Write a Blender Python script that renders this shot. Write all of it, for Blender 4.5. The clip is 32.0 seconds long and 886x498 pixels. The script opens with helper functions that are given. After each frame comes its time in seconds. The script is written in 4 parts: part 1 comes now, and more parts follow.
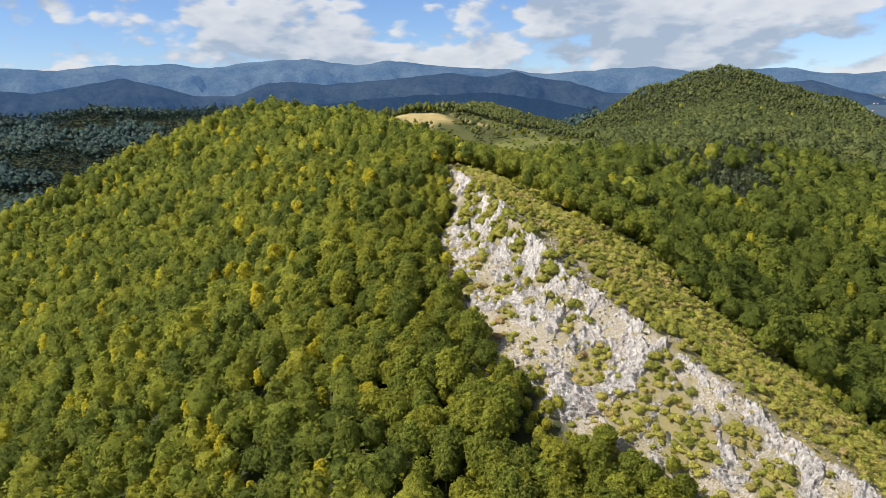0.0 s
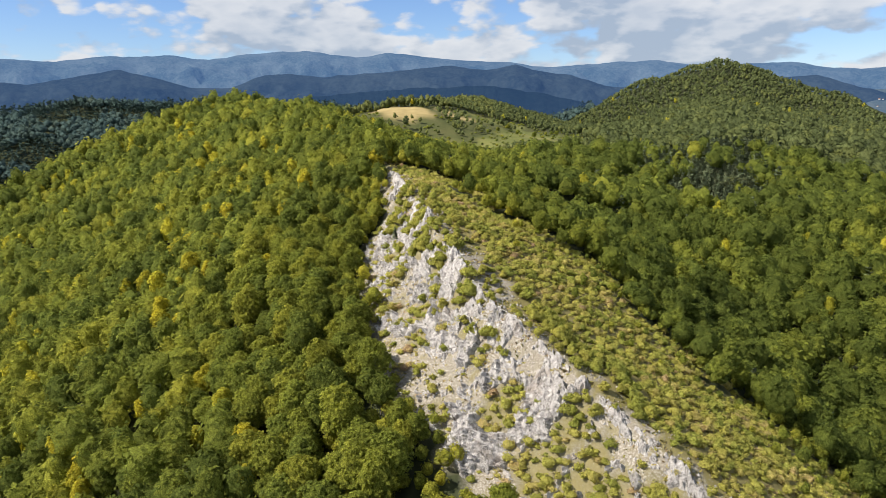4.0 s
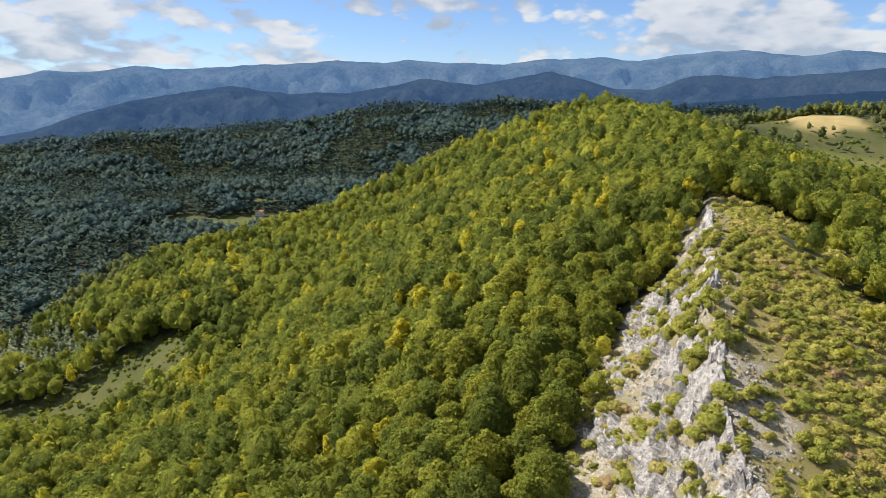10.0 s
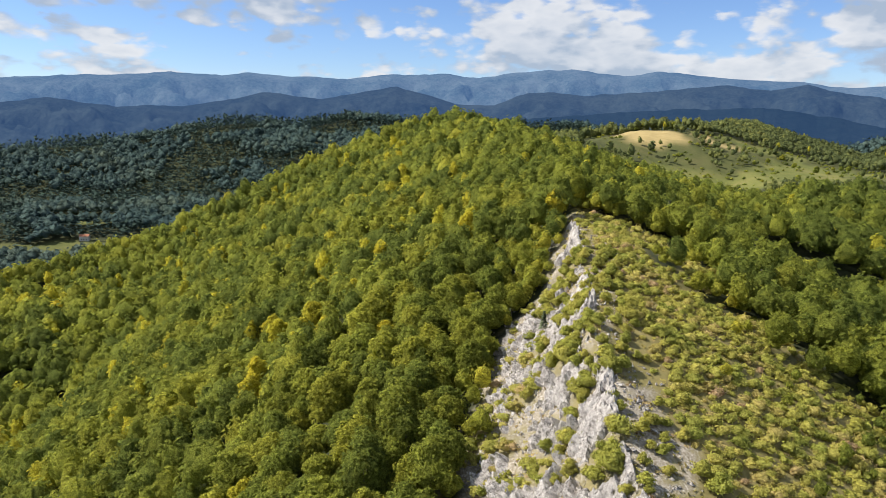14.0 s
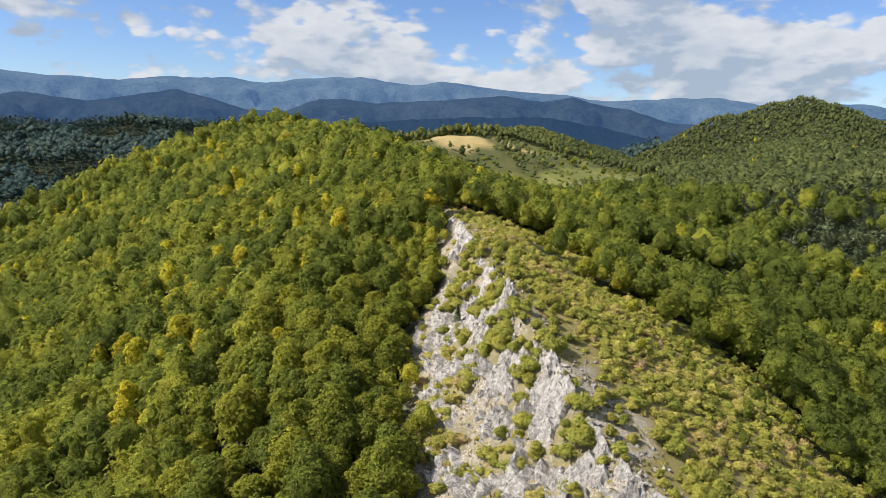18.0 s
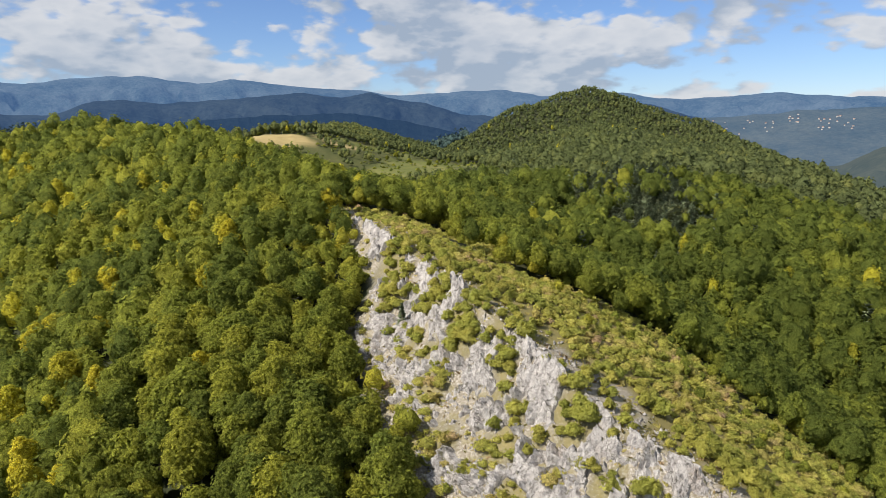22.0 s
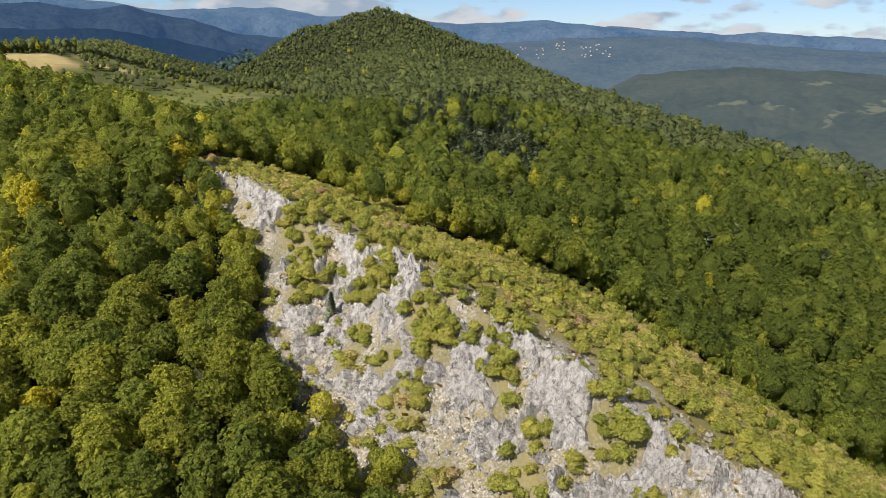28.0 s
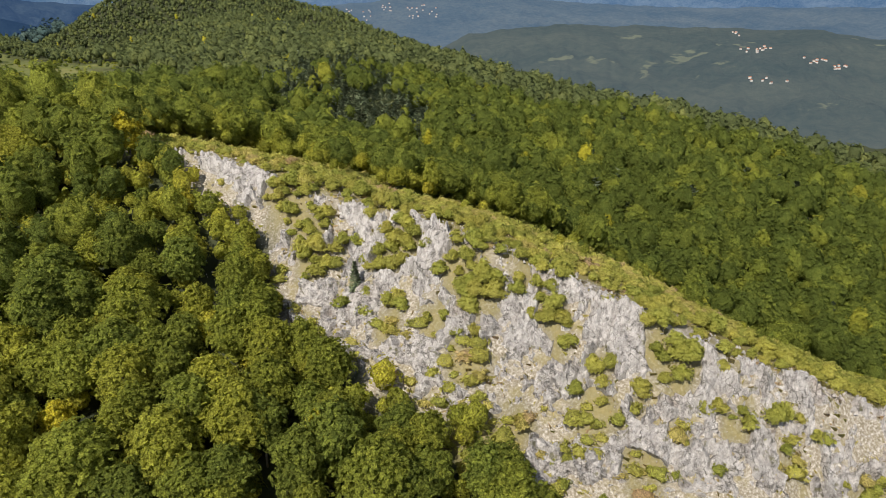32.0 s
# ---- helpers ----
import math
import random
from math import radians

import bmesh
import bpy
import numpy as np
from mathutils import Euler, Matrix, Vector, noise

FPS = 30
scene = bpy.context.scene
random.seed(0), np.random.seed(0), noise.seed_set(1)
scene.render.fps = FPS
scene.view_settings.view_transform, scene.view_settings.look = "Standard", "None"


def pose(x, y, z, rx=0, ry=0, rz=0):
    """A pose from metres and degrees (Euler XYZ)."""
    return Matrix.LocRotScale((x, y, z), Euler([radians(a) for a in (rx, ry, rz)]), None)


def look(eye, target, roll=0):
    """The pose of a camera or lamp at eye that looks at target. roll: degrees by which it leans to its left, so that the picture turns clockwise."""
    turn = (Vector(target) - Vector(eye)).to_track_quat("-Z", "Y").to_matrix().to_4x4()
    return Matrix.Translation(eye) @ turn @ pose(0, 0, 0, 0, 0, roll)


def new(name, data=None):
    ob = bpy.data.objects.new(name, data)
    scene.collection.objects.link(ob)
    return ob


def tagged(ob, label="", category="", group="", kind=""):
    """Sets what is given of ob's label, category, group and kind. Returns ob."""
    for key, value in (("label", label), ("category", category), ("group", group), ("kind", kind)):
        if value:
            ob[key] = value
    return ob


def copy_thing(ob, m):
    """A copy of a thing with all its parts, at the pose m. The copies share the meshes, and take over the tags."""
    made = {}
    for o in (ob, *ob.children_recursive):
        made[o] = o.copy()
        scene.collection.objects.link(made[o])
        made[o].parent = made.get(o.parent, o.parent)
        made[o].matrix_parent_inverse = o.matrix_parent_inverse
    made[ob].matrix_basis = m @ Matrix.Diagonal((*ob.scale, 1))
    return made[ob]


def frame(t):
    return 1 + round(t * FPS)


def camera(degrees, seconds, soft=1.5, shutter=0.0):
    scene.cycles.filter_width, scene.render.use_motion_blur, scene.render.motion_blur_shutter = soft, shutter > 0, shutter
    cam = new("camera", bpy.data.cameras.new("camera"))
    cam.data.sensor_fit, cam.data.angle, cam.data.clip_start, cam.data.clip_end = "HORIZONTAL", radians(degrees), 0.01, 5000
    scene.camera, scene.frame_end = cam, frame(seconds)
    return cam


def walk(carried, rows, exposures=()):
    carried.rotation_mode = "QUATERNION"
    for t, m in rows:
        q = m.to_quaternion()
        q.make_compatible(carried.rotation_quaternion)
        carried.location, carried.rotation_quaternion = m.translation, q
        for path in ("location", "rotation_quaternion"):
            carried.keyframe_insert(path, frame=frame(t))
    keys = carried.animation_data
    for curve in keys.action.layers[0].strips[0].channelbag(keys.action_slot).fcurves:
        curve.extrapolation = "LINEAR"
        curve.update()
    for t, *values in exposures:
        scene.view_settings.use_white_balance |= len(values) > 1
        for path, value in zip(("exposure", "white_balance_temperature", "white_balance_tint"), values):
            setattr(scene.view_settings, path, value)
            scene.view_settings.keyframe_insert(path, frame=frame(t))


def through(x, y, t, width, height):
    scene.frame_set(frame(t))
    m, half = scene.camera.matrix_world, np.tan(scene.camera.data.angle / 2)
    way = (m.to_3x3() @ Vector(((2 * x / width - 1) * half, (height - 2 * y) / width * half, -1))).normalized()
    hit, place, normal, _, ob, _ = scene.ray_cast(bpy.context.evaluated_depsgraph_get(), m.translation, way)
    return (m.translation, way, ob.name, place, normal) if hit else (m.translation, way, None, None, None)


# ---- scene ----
cam = camera(66.1, 32.0, 0.5)
PATH = [
    (0, (0.332, -0.97, 99.483), (0.299, 0.985, 99.063), -1.0),
    (0.5, (3.686, 1.003, 99.473), (3.653, 2.958, 99.049), -1.1),
    (1, (7.244, 3.39, 99.515), (7.208, 5.343, 99.086), -1.1),
    (1.5, (11.068, 6.601, 99.567), (11.031, 8.553, 99.134), -0.9),
    (2, (15.166, 10.621, 99.592), (15.126, 12.572, 99.156), -1.0),
    (2.5, (19.502, 15.199, 99.59), (19.46, 17.15, 99.152), -0.9),
    (3, (23.817, 20.341, 99.618), (23.772, 22.291, 99.178), -0.8),
    (3.5, (27.795, 25.746, 99.668), (27.752, 27.696, 99.229), -0.7),
    (5.5, (44.317, 48.568, 100.468), (44.01, 50.494, 100.027), -0.9),
    (6, (48.829, 54.792, 100.67), (48.141, 56.617, 100.228), -0.9),
    (6.5, (52.27, 61.534, 100.828), (51.275, 63.211, 100.384), -1.1),
    (7, (55.556, 68.752, 100.758), (54.434, 70.346, 100.313), -1.0),
    (7.5, (58.085, 75.676, 100.819), (56.96, 77.269, 100.374), -1.0),
    (8, (59.964, 82.456, 100.931), (58.836, 84.047, 100.489), -0.7),
    (8.5, (61.352, 88.935, 101.216), (60.22, 90.526, 100.78), -0.5),
    (9, (62.108, 94.607, 101.495), (60.974, 96.196, 101.06), -0.1),
    (9.5, (62.535, 99.504, 101.804), (61.399, 101.092, 101.37), 0.1),
    (10, (62.566, 103.736, 102.029), (61.427, 105.322, 101.597), 0.3),
    (10.5, (62.05, 107.142, 102.092), (60.905, 108.725, 101.664), 0.4),
    (11, (61.418, 109.93, 102.053), (60.271, 111.512, 101.63), 0.6),
    (11.5, (60.609, 112.141, 101.936), (59.48, 113.739, 101.52), 0.8),
    (12, (59.201, 113.762, 101.921), (58.132, 115.403, 101.514), 1.0),
    (12.5, (57.271, 115.512, 102.029), (56.281, 117.202, 101.628), 1.0),
    (13, (55.104, 116.813, 101.971), (54.192, 118.548, 101.576), 0.9),
    (13.5, (52.583, 117.203, 101.9), (51.746, 118.976, 101.508), 0.8),
    (14, (50.006, 117.04, 101.723), (49.242, 118.847, 101.335), 0.7),
    (14.5, (47.173, 116.683, 101.466), (46.482, 118.52, 101.084), 0.7),
    (15, (43.904, 116.169, 101.232), (43.288, 118.034, 100.853), 0.8),
    (15.5, (39.991, 115.576, 101.272), (39.454, 117.464, 100.89), 1.3),
    (17.5, (23.243, 112.798, 98.311), (22.994, 114.748, 97.947), 1.9),
    (18, (18.821, 111.667, 97.708), (18.642, 113.627, 97.351), 1.4),
    (18.5, (13.967, 110.457, 97.401), (13.859, 112.422, 97.046), 1.2),
    (19, (8.849, 109.468, 97.198), (8.814, 111.437, 96.847), 0.9),
    (19.5, (3.744, 108.942, 97.095), (3.782, 110.911, 96.745), 0.6),
    (20, (-1.418, 108.988, 97.01), (-1.309, 110.954, 96.658), 0.3),
    (20.5, (-6.365, 109.838, 96.989), (-6.186, 111.799, 96.637), -0.0),
    (21, (-10.57, 111.467, 97.068), (-10.318, 113.419, 96.712), -0.4),
    (21.5, (-13.857, 113.493, 97.123), (-13.537, 115.434, 96.764), -0.6),
    (22, (-16.684, 116.125, 97.153), (-16.293, 118.052, 96.788), -0.7),
    (22.5, (-19.046, 119.356, 97.29), (-18.588, 121.267, 96.919), -0.6),
    (23, (-20.905, 123.028, 97.418), (-20.383, 124.921, 97.038), -0.5),
    (23.5, (-22.178, 126.779, 97.604), (-21.604, 128.645, 97.169), -0.6),
    (24, (-23.189, 131.217, 97.92), (-22.563, 133.05, 97.422), -0.4),
    (24.5, (-23.825, 135.993, 98.151), (-23.149, 137.79, 97.591), -0.5),
    (25, (-24.357, 141.002, 98.279), (-23.627, 142.777, 97.717), -0.1),
    (25.5, (-25.471, 145.875, 98.465), (-24.688, 147.626, 97.9), -0.1),
    (27.5, (-34.816, 162.452, 98.673), (-33.894, 164.132, 98.1), 0.7),
    (28, (-38.041, 166.021, 98.653), (-37.08, 167.677, 98.077), 0.6),
    (28.5, (-41.597, 169.257, 98.467), (-40.595, 170.889, 97.889), 0.6),
    (29, (-45.696, 172.335, 98.429), (-44.65, 173.934, 97.839), 0.5),
    (29.5, (-50.081, 175.308, 98.248), (-48.989, 176.868, 97.636), 0.5),
    (30, (-54.624, 178.142, 98.093), (-53.49, 179.66, 97.455), 0.4),
    (30.5, (-59.072, 181.002, 97.955), (-57.902, 182.483, 97.294), 0.3),
    (31, (-62.732, 183.68, 97.892), (-61.566, 185.161, 97.224), -0.2),
    (31.5, (-65.468, 185.457, 97.724), (-64.254, 186.898, 97.054), -0.5),
    (32, (-67.767, 186.715, 97.61), (-66.452, 188.064, 96.939), -0.6),
]
walk(cam, [(t, look(eye, target, roll)) for t, eye, target, roll in PATH], [(0.0, 0.68), (8.0, 0.72), (13.0, 0.76), (19.0, 0.64), (24.0, 0.50), (32.0, 0.46)])

# ---------------------------------------------------------------- world and sun
SUN_AZ, SUN_EL = -108.0, 47.0
SKY_STRENGTH = 0.100


def make_world():
    w = bpy.data.worlds.new("sky")
    scene.world = w
    w.use_nodes = True
    nt = w.node_tree
    N, L = nt.nodes, nt.links
    N.clear()
    out = N.new("ShaderNodeOutputWorld")
    bg = N.new("ShaderNodeBackground")
    sky = N.new("ShaderNodeTexSky")
    sky.sky_type = "NISHITA"
    sky.sun_disc = False
    sky.sun_elevation = radians(SUN_EL)
    sky.sun_rotation = radians(SUN_AZ)
    sky.altitude, sky.air_density, sky.dust_density, sky.ozone_density = 900, 1.0, 0.2, 3.0
    bg.inputs["Strength"].default_value = SKY_STRENGTH

    def math_node(op, a, b=None, clamp=False):
        n = N.new("ShaderNodeMath")
        n.operation, n.use_clamp = op, clamp
        for k, v in enumerate((a, b)):
            if v is None:
                continue
            if isinstance(v, (int, float)):
                n.inputs[k].default_value = v
            else:
                L.new(v, n.inputs[k])
        return n.outputs[0]

    tc = N.new("ShaderNodeTexCoord")
    sep = N.new("ShaderNodeSeparateXYZ")
    L.new(tc.outputs["Generated"], sep.inputs[0])
    x, y, z = sep.outputs
    az = math_node("ARCTAN2", x, y)
    el = math_node("ARCSINE", z)
    comb = N.new("ShaderNodeCombineXYZ")
    L.new(az, comb.inputs[0])
    L.new(math_node("MULTIPLY", el, math_node("SUBTRACT", 2.5, math_node("MULTIPLY", el, 1.2))), comb.inputs[1])

    def cloud_noise(scale, offset, detail, rough):
        mp = N.new("ShaderNodeMapping")
        mp.inputs["Location"].default_value = offset
        L.new(comb.outputs[0], mp.inputs[0])
        n = N.new("ShaderNodeTexNoise")
        n.inputs["Scale"].default_value = scale
        n.inputs["Detail"].default_value = detail
        n.inputs["Roughness"].default_value = rough
        n.inputs["Distortion"].default_value = 0.0
        L.new(mp.outputs[0], n.inputs["Vector"])
        # rounded billows on the edge of each bank
        wob = N.new("ShaderNodeVectorMath")
        wob.operation = "MULTIPLY_ADD"
        L.new(n.outputs["Color"], wob.inputs[0])
        wob.inputs[1].default_value = (0.10, 0.10, 0)
        L.new(mp.outputs[0], wob.inputs[2])
        puff = N.new("ShaderNodeTexVoronoi")
        puff.feature = "SMOOTH_F1"
        puff.inputs["Scale"].default_value = scale * 4.2
        puff.inputs["Smoothness"].default_value = 0.35
        puff.inputs["Detail"].default_value = 2.0
        puff.inputs["Roughness"].default_value = 0.5
        L.new(wob.outputs[0], puff.inputs["Vector"])
        return math_node("ADD", n.outputs["Fac"], math_node("MULTIPLY", math_node("SUBTRACT", 0.42, puff.outputs["Distance"]), 0.20))

    big = cloud_noise(CLOUD[0], (CLOUD[3], CLOUD[4], 0), 9, 0.56)
    lit = cloud_noise(CLOUD[0], (CLOUD[3] - 0.02, CLOUD[4] + 0.085, 0), 9, 0.56)
    # a wide clear stretch in the cloud deck towards the north-west
    off = math_node("DIVIDE", math_node("SUBTRACT", az, radians(-24)), radians(11))
    gap = math_node("MULTIPLY", math_node("POWER", 2.718, math_node("MULTIPLY", math_node("MULTIPLY", off, off), -1.0)), 0.07)
    # denser bright cloud towards the zenith, out of view, added for fill light
    over = N.new("ShaderNodeMapRange")
    over.interpolation_type = "SMOOTHSTEP"
    over.inputs["From Min"].default_value, over.inputs["From Max"].default_value = 0.10, 0.55
    over.inputs["To Min"].default_value, over.inputs["To Max"].default_value = 0.0, 0.22
    L.new(el, over.inputs["Value"])
    dens = math_node("ADD", math_node("SUBTRACT", big, gap), over.outputs[0])
    ramp = N.new("ShaderNodeMapRange")
    ramp.interpolation_type = "SMOOTHSTEP"
    ramp.inputs["From Min"].default_value, ramp.inputs["From Max"].default_value = CLOUD[1], CLOUD[2]
    L.new(dens, ramp.inputs["Value"])
    rim = N.new("ShaderNodeMapRange")
    rim.interpolation_type = "SMOOTHSTEP"
    rim.inputs["From Min"].default_value, rim.inputs["From Max"].default_value = -0.09, 0.13
    L.new(math_node("SUBTRACT", big, lit), rim.inputs["Value"])
    thick = N.new("ShaderNodeMapRange")
    thick.inputs["From Min"].default_value, thick.inputs["From Max"].default_value = CLOUD[2], CLOUD[2] + 0.22
    thick.inputs["To Min"].default_value, thick.inputs["To Max"].default_value = 0.0, 0.62
    L.new(dens, thick.inputs["Value"])
    glow = math_node("SUBTRACT", rim.outputs[0], thick.outputs[0], True)
    tone = N.new("ShaderNodeMix")
    tone.data_type = "RGBA"
    tone.inputs["A"].default_value = (2.5, 3.0, 3.75, 1)
    tone.inputs["B"].default_value = (4.8, 4.9, 5.1, 1)
    L.new(glow, tone.inputs["Factor"])
    mix = N.new("ShaderNodeMix")
    mix.data_type = "RGBA"
    L.new(math_node("MULTIPLY", ramp.outputs[0], 0.93), mix.inputs["Factor"])
    cool = N.new("ShaderNodeMix")
    cool.data_type, cool.blend_type = "RGBA", "MULTIPLY"
    cool.inputs["Factor"].default_value = 1.0
    cool.inputs["B"].default_value = (0.60, 0.68, 0.86, 1)
    L.new(sky.outputs[0], cool.inputs["A"])
    L.new(cool.outputs["Result"], mix.inputs["A"])
    L.new(tone.outputs["Result"], mix.inputs["B"])
    L.new(mix.outputs["Result"], bg.inputs["Color"])
    L.new(bg.outputs[0], out.inputs[0])


CLOUD = (4.0, 0.335, 0.43, 4.4, 5.2)
make_world()
sun_data = bpy.data.lights.new("sun", "SUN")
sun_data.energy, sun_data.angle, sun_data.color = 4.7, radians(0.6), (1.0, 0.925, 0.80)
sun = new("sun", sun_data)
_a, _e = radians(SUN_AZ), radians(SUN_EL)
sun.matrix_world = look((math.sin(_a) * math.cos(_e) * 900, 300 + math.cos(_a) * math.cos(_e) * 900, math.sin(_e) * 900), (0, 300, 0))
scene.view_settings.exposure = 0.55  # walk() keys it from here on

# ---------------------------------------------------------------- materials


class Mat:
    """A node material with a principled shader, and short ways to its nodes."""

    def __init__(self, name, rough=0.8, spec=0.25):
        self.m = bpy.data.materials.new(name)
        self.m.use_nodes = True
        self.nt = self.m.node_tree
        self.p = self.nt.nodes["Principled BSDF"]
        self.p.inputs["Roughness"].default_value = rough
        self.p.inputs["Specular IOR Level"].default_value = spec
        self.pos = self.node("ShaderNodeNewGeometry").outputs["Position"]

    def node(self, kind):
        return self.nt.nodes.new(kind)

    def link(self, a, b):
        self.nt.links.new(a, b)

    def noise(self, scale, detail=4, rough=0.6, vec=None, dist=0.0):
        n = self.node("ShaderNodeTexNoise")
        n.inputs["Scale"].default_value = scale
        n.inputs["Detail"].default_value = detail
        n.inputs["Roughness"].default_value = rough
        n.inputs["Distortion"].default_value = dist
        self.link(vec or self.pos, n.inputs["Vector"])
        return n.outputs["Fac"]

    def stretch(self, sx, sy, sz, turn=(0, 0, 0)):
        mp = self.node("ShaderNodeMapping")
        mp.inputs["Scale"].default_value = (sx, sy, sz)
        mp.inputs["Rotation"].default_value = turn
        self.link(self.pos, mp.inputs[0])
        return mp.outputs[0]

    def ramp(self, fac, *stops):
        r = self.node("ShaderNodeValToRGB")
        el = r.color_ramp.elements
        while len(el) < len(stops):
            el.new(0.5)
        for e, (at, col) in zip(el, stops):
            e.position = at
            e.color = (*col, 1) if len(col) == 3 else col
        self.link(fac, r.inputs["Fac"])
        return r.outputs["Color"]

    def mix(self, fac, a, b, mode="MIX"):
        n = self.node("ShaderNodeMix")
        n.data_type, n.blend_type = "RGBA", mode
        for sock, v in (("Factor", fac), ("A", a), ("B", b)):
            if isinstance(v, (int, float)):
                n.inputs[sock].default_value = v
            elif isinstance(v, tuple):
                n.inputs[sock].default_value = (*v, 1)
            else:
                self.link(v, n.inputs[sock])
        return n.outputs["Result"]

    def calc(self, op, a, b=0.0, clamp=False):
        n = self.node("ShaderNodeMath")
        n.operation, n.use_clamp = op, clamp
        for k, v in enumerate((a, b)):
            if isinstance(v, (int, float)):
                n.inputs[k].default_value = v
            else:
                self.link(v, n.inputs[k])
        return n.outputs[0]

    def span(self, v, lo, hi):
        n = self.node("ShaderNodeMapRange")
        n.interpolation_type = "SMOOTHSTEP"
        n.inputs["From Min"].default_value, n.inputs["From Max"].default_value = lo, hi
        self.link(v, n.inputs["Value"])
        return n.outputs[0]

    def attr(self, name):
        n = self.node("ShaderNodeAttribute")
        n.attribute_name = name
        return n.outputs["Fac"]

    def bump(self, height, strength=0.5, distance=0.1):
        b = self.node("ShaderNodeBump")
        b.inputs["Strength"].default_value = strength
        b.inputs["Distance"].default_value = distance
        self.link(height, b.inputs["Height"])
        self.link(b.outputs[0], self.p.inputs["Normal"])

    def base(self, col):
        if isinstance(col, tuple):
            self.p.inputs["Base Color"].default_value = (*col, 1)
        else:
            self.link(col, self.p.inputs["Base Color"])
        return self.m


def leaf_material(name, stops, per_tree, through=0.56, spread=0.8, leaf=2.6, holes=0.43):
    """Leaves: a hue for each tree (from its own random number or its tint), a spread from leaf clump to leaf clump, and light that comes through."""
    k = Mat(name, rough=0.8, spec=0.08)
    fac = k.calc("ADD", 0.08, k.calc("MULTIPLY", k.calc("POWER", k.node("ShaderNodeObjectInfo").outputs["Random"], 1.3), 0.46)) if per_tree else k.attr("tint")
    geo = k.node("ShaderNodeNewGeometry").outputs["Random Per Island"]
    grain, bough = k.span(k.noise(leaf, 5, 0.8), 0.32, 0.68), k.noise(0.75, 2, 0.5)
    fac = k.calc("ADD", fac, k.calc("ADD", k.calc("MULTIPLY", k.calc("SUBTRACT", geo, 0.5), 0.16 * spread), k.calc("MULTIPLY", k.calc("SUBTRACT", bough, 0.5), 0.30)), True)
    col = k.ramp(fac, *stops)
    hsv = k.node("ShaderNodeHueSaturation")
    own = k.calc("FRACT", k.calc("MULTIPLY", k.node("ShaderNodeObjectInfo").outputs["Random"] if per_tree else k.attr("tint"), 61.7))
    tone = k.calc("ADD", 1 - 0.26 * spread, k.calc("MULTIPLY", geo, 0.52 * spread))
    k.link(k.calc("MULTIPLY", k.calc("MULTIPLY", tone, k.calc("ADD", 0.88, k.calc("MULTIPLY", own, 0.26))), k.calc("ADD", 0.24, k.calc("MULTIPLY", grain, 1.52))), hsv.inputs["Value"])
    k.link(col, hsv.inputs["Color"])
    k.base(hsv.outputs[0])
    k.bump(k.noise(leaf * 0.6, 4, 0.75), 0.7, 2.0 / leaf)
    t = k.node("ShaderNodeBsdfTranslucent")
    k.link(hsv.outputs[0], t.inputs["Color"])
    mx = k.node("ShaderNodeMixShader")
    mx.inputs[0].default_value = through
    k.link(k.p.outputs[0], mx.inputs[1])
    k.link(t.outputs[0], mx.inputs[2])
    # gaps between the leaves of a spray
    clear = k.node("ShaderNodeBsdfTransparent")
    cut = k.node("ShaderNodeMixShader")
    k.link(k.calc("GREATER_THAN", k.noise(leaf * 1.3, 2, 0.6, k.stretch(1, 1, 1.5)), holes), cut.inputs[0])
    k.link(clear.outputs[0], cut.inputs[1])
    k.link(mx.outputs[0], cut.inputs[2])
    k.link(cut.outputs[0], k.nt.nodes["Material Output"].inputs["Surface"])
    return k.m


GREEN = ((0.0, (0.140, 0.176, 0.038)), (0.30, (0.238, 0.262, 0.044)), (0.60, (0.340, 0.335, 0.050)), (0.82, (0.43, 0.39, 0.05)), (1.0, (0.53, 0.44, 0.045)))
YELLOW = ((0.0, (0.44, 0.42, 0.05)), (0.6, (0.54, 0.47, 0.05)), (1.0, (0.56, 0.40, 0.05)))
SHRUB = ((0.0, (0.32, 0.345, 0.075)), (0.5, (0.46, 0.43, 0.105)), (0.8, (0.50, 0.42, 0.15)), (1.0, (0.47, 0.335, 0.20)))
PINE = ((0.0, (0.165, 0.205, 0.115)), (1.0, (0.29, 0.32, 0.185)))
HILL = ((0.0, (0.120, 0.146, 0.058)), (0.35, (0.188, 0.206, 0.066)), (0.7, (0.235, 0.235, 0.070)), (1.0, (0.31, 0.27, 0.064)))
# valley haze and cloud shade are put into these two darker, bluer leaf colours
HAZED_GREEN = ((0.0, (0.056, 0.096, 0.096)), (0.35, (0.075, 0.116, 0.105)), (0.7, (0.105, 0.137, 0.104)), (1.0, (0.16, 0.17, 0.10)))
HAZED_PINE = ((0.0, (0.045, 0.080, 0.072)), (1.0, (0.078, 0.120, 0.090)))

M_leaf = leaf_material("beech_leaves", GREEN, True)
M_leaf_stuff = leaf_material("forest_leaves", GREEN, False)
M_yellow = leaf_material("autumn_leaves", YELLOW, True)
M_yellow_stuff = leaf_material("autumn_forest_leaves", YELLOW, False)
M_shrub = leaf_material("shrub_leaves", SHRUB, True, 0.5, 0.5, 5.5, 0.42)
M_shrub_stuff = leaf_material("scrub_leaves", SHRUB, False, 0.5, 0.5, 4.5, 0.42)
M_pine = leaf_material("pine_needles", PINE, True, 0.15, holes=0.36)
M_pine_stuff = leaf_material("conifer_needles", PINE, False, 0.15, holes=0.34)
M_far = leaf_material("hazed_forest_leaves", HAZED_GREEN, False, 0.3, 0.1, 0.8, 0.36)
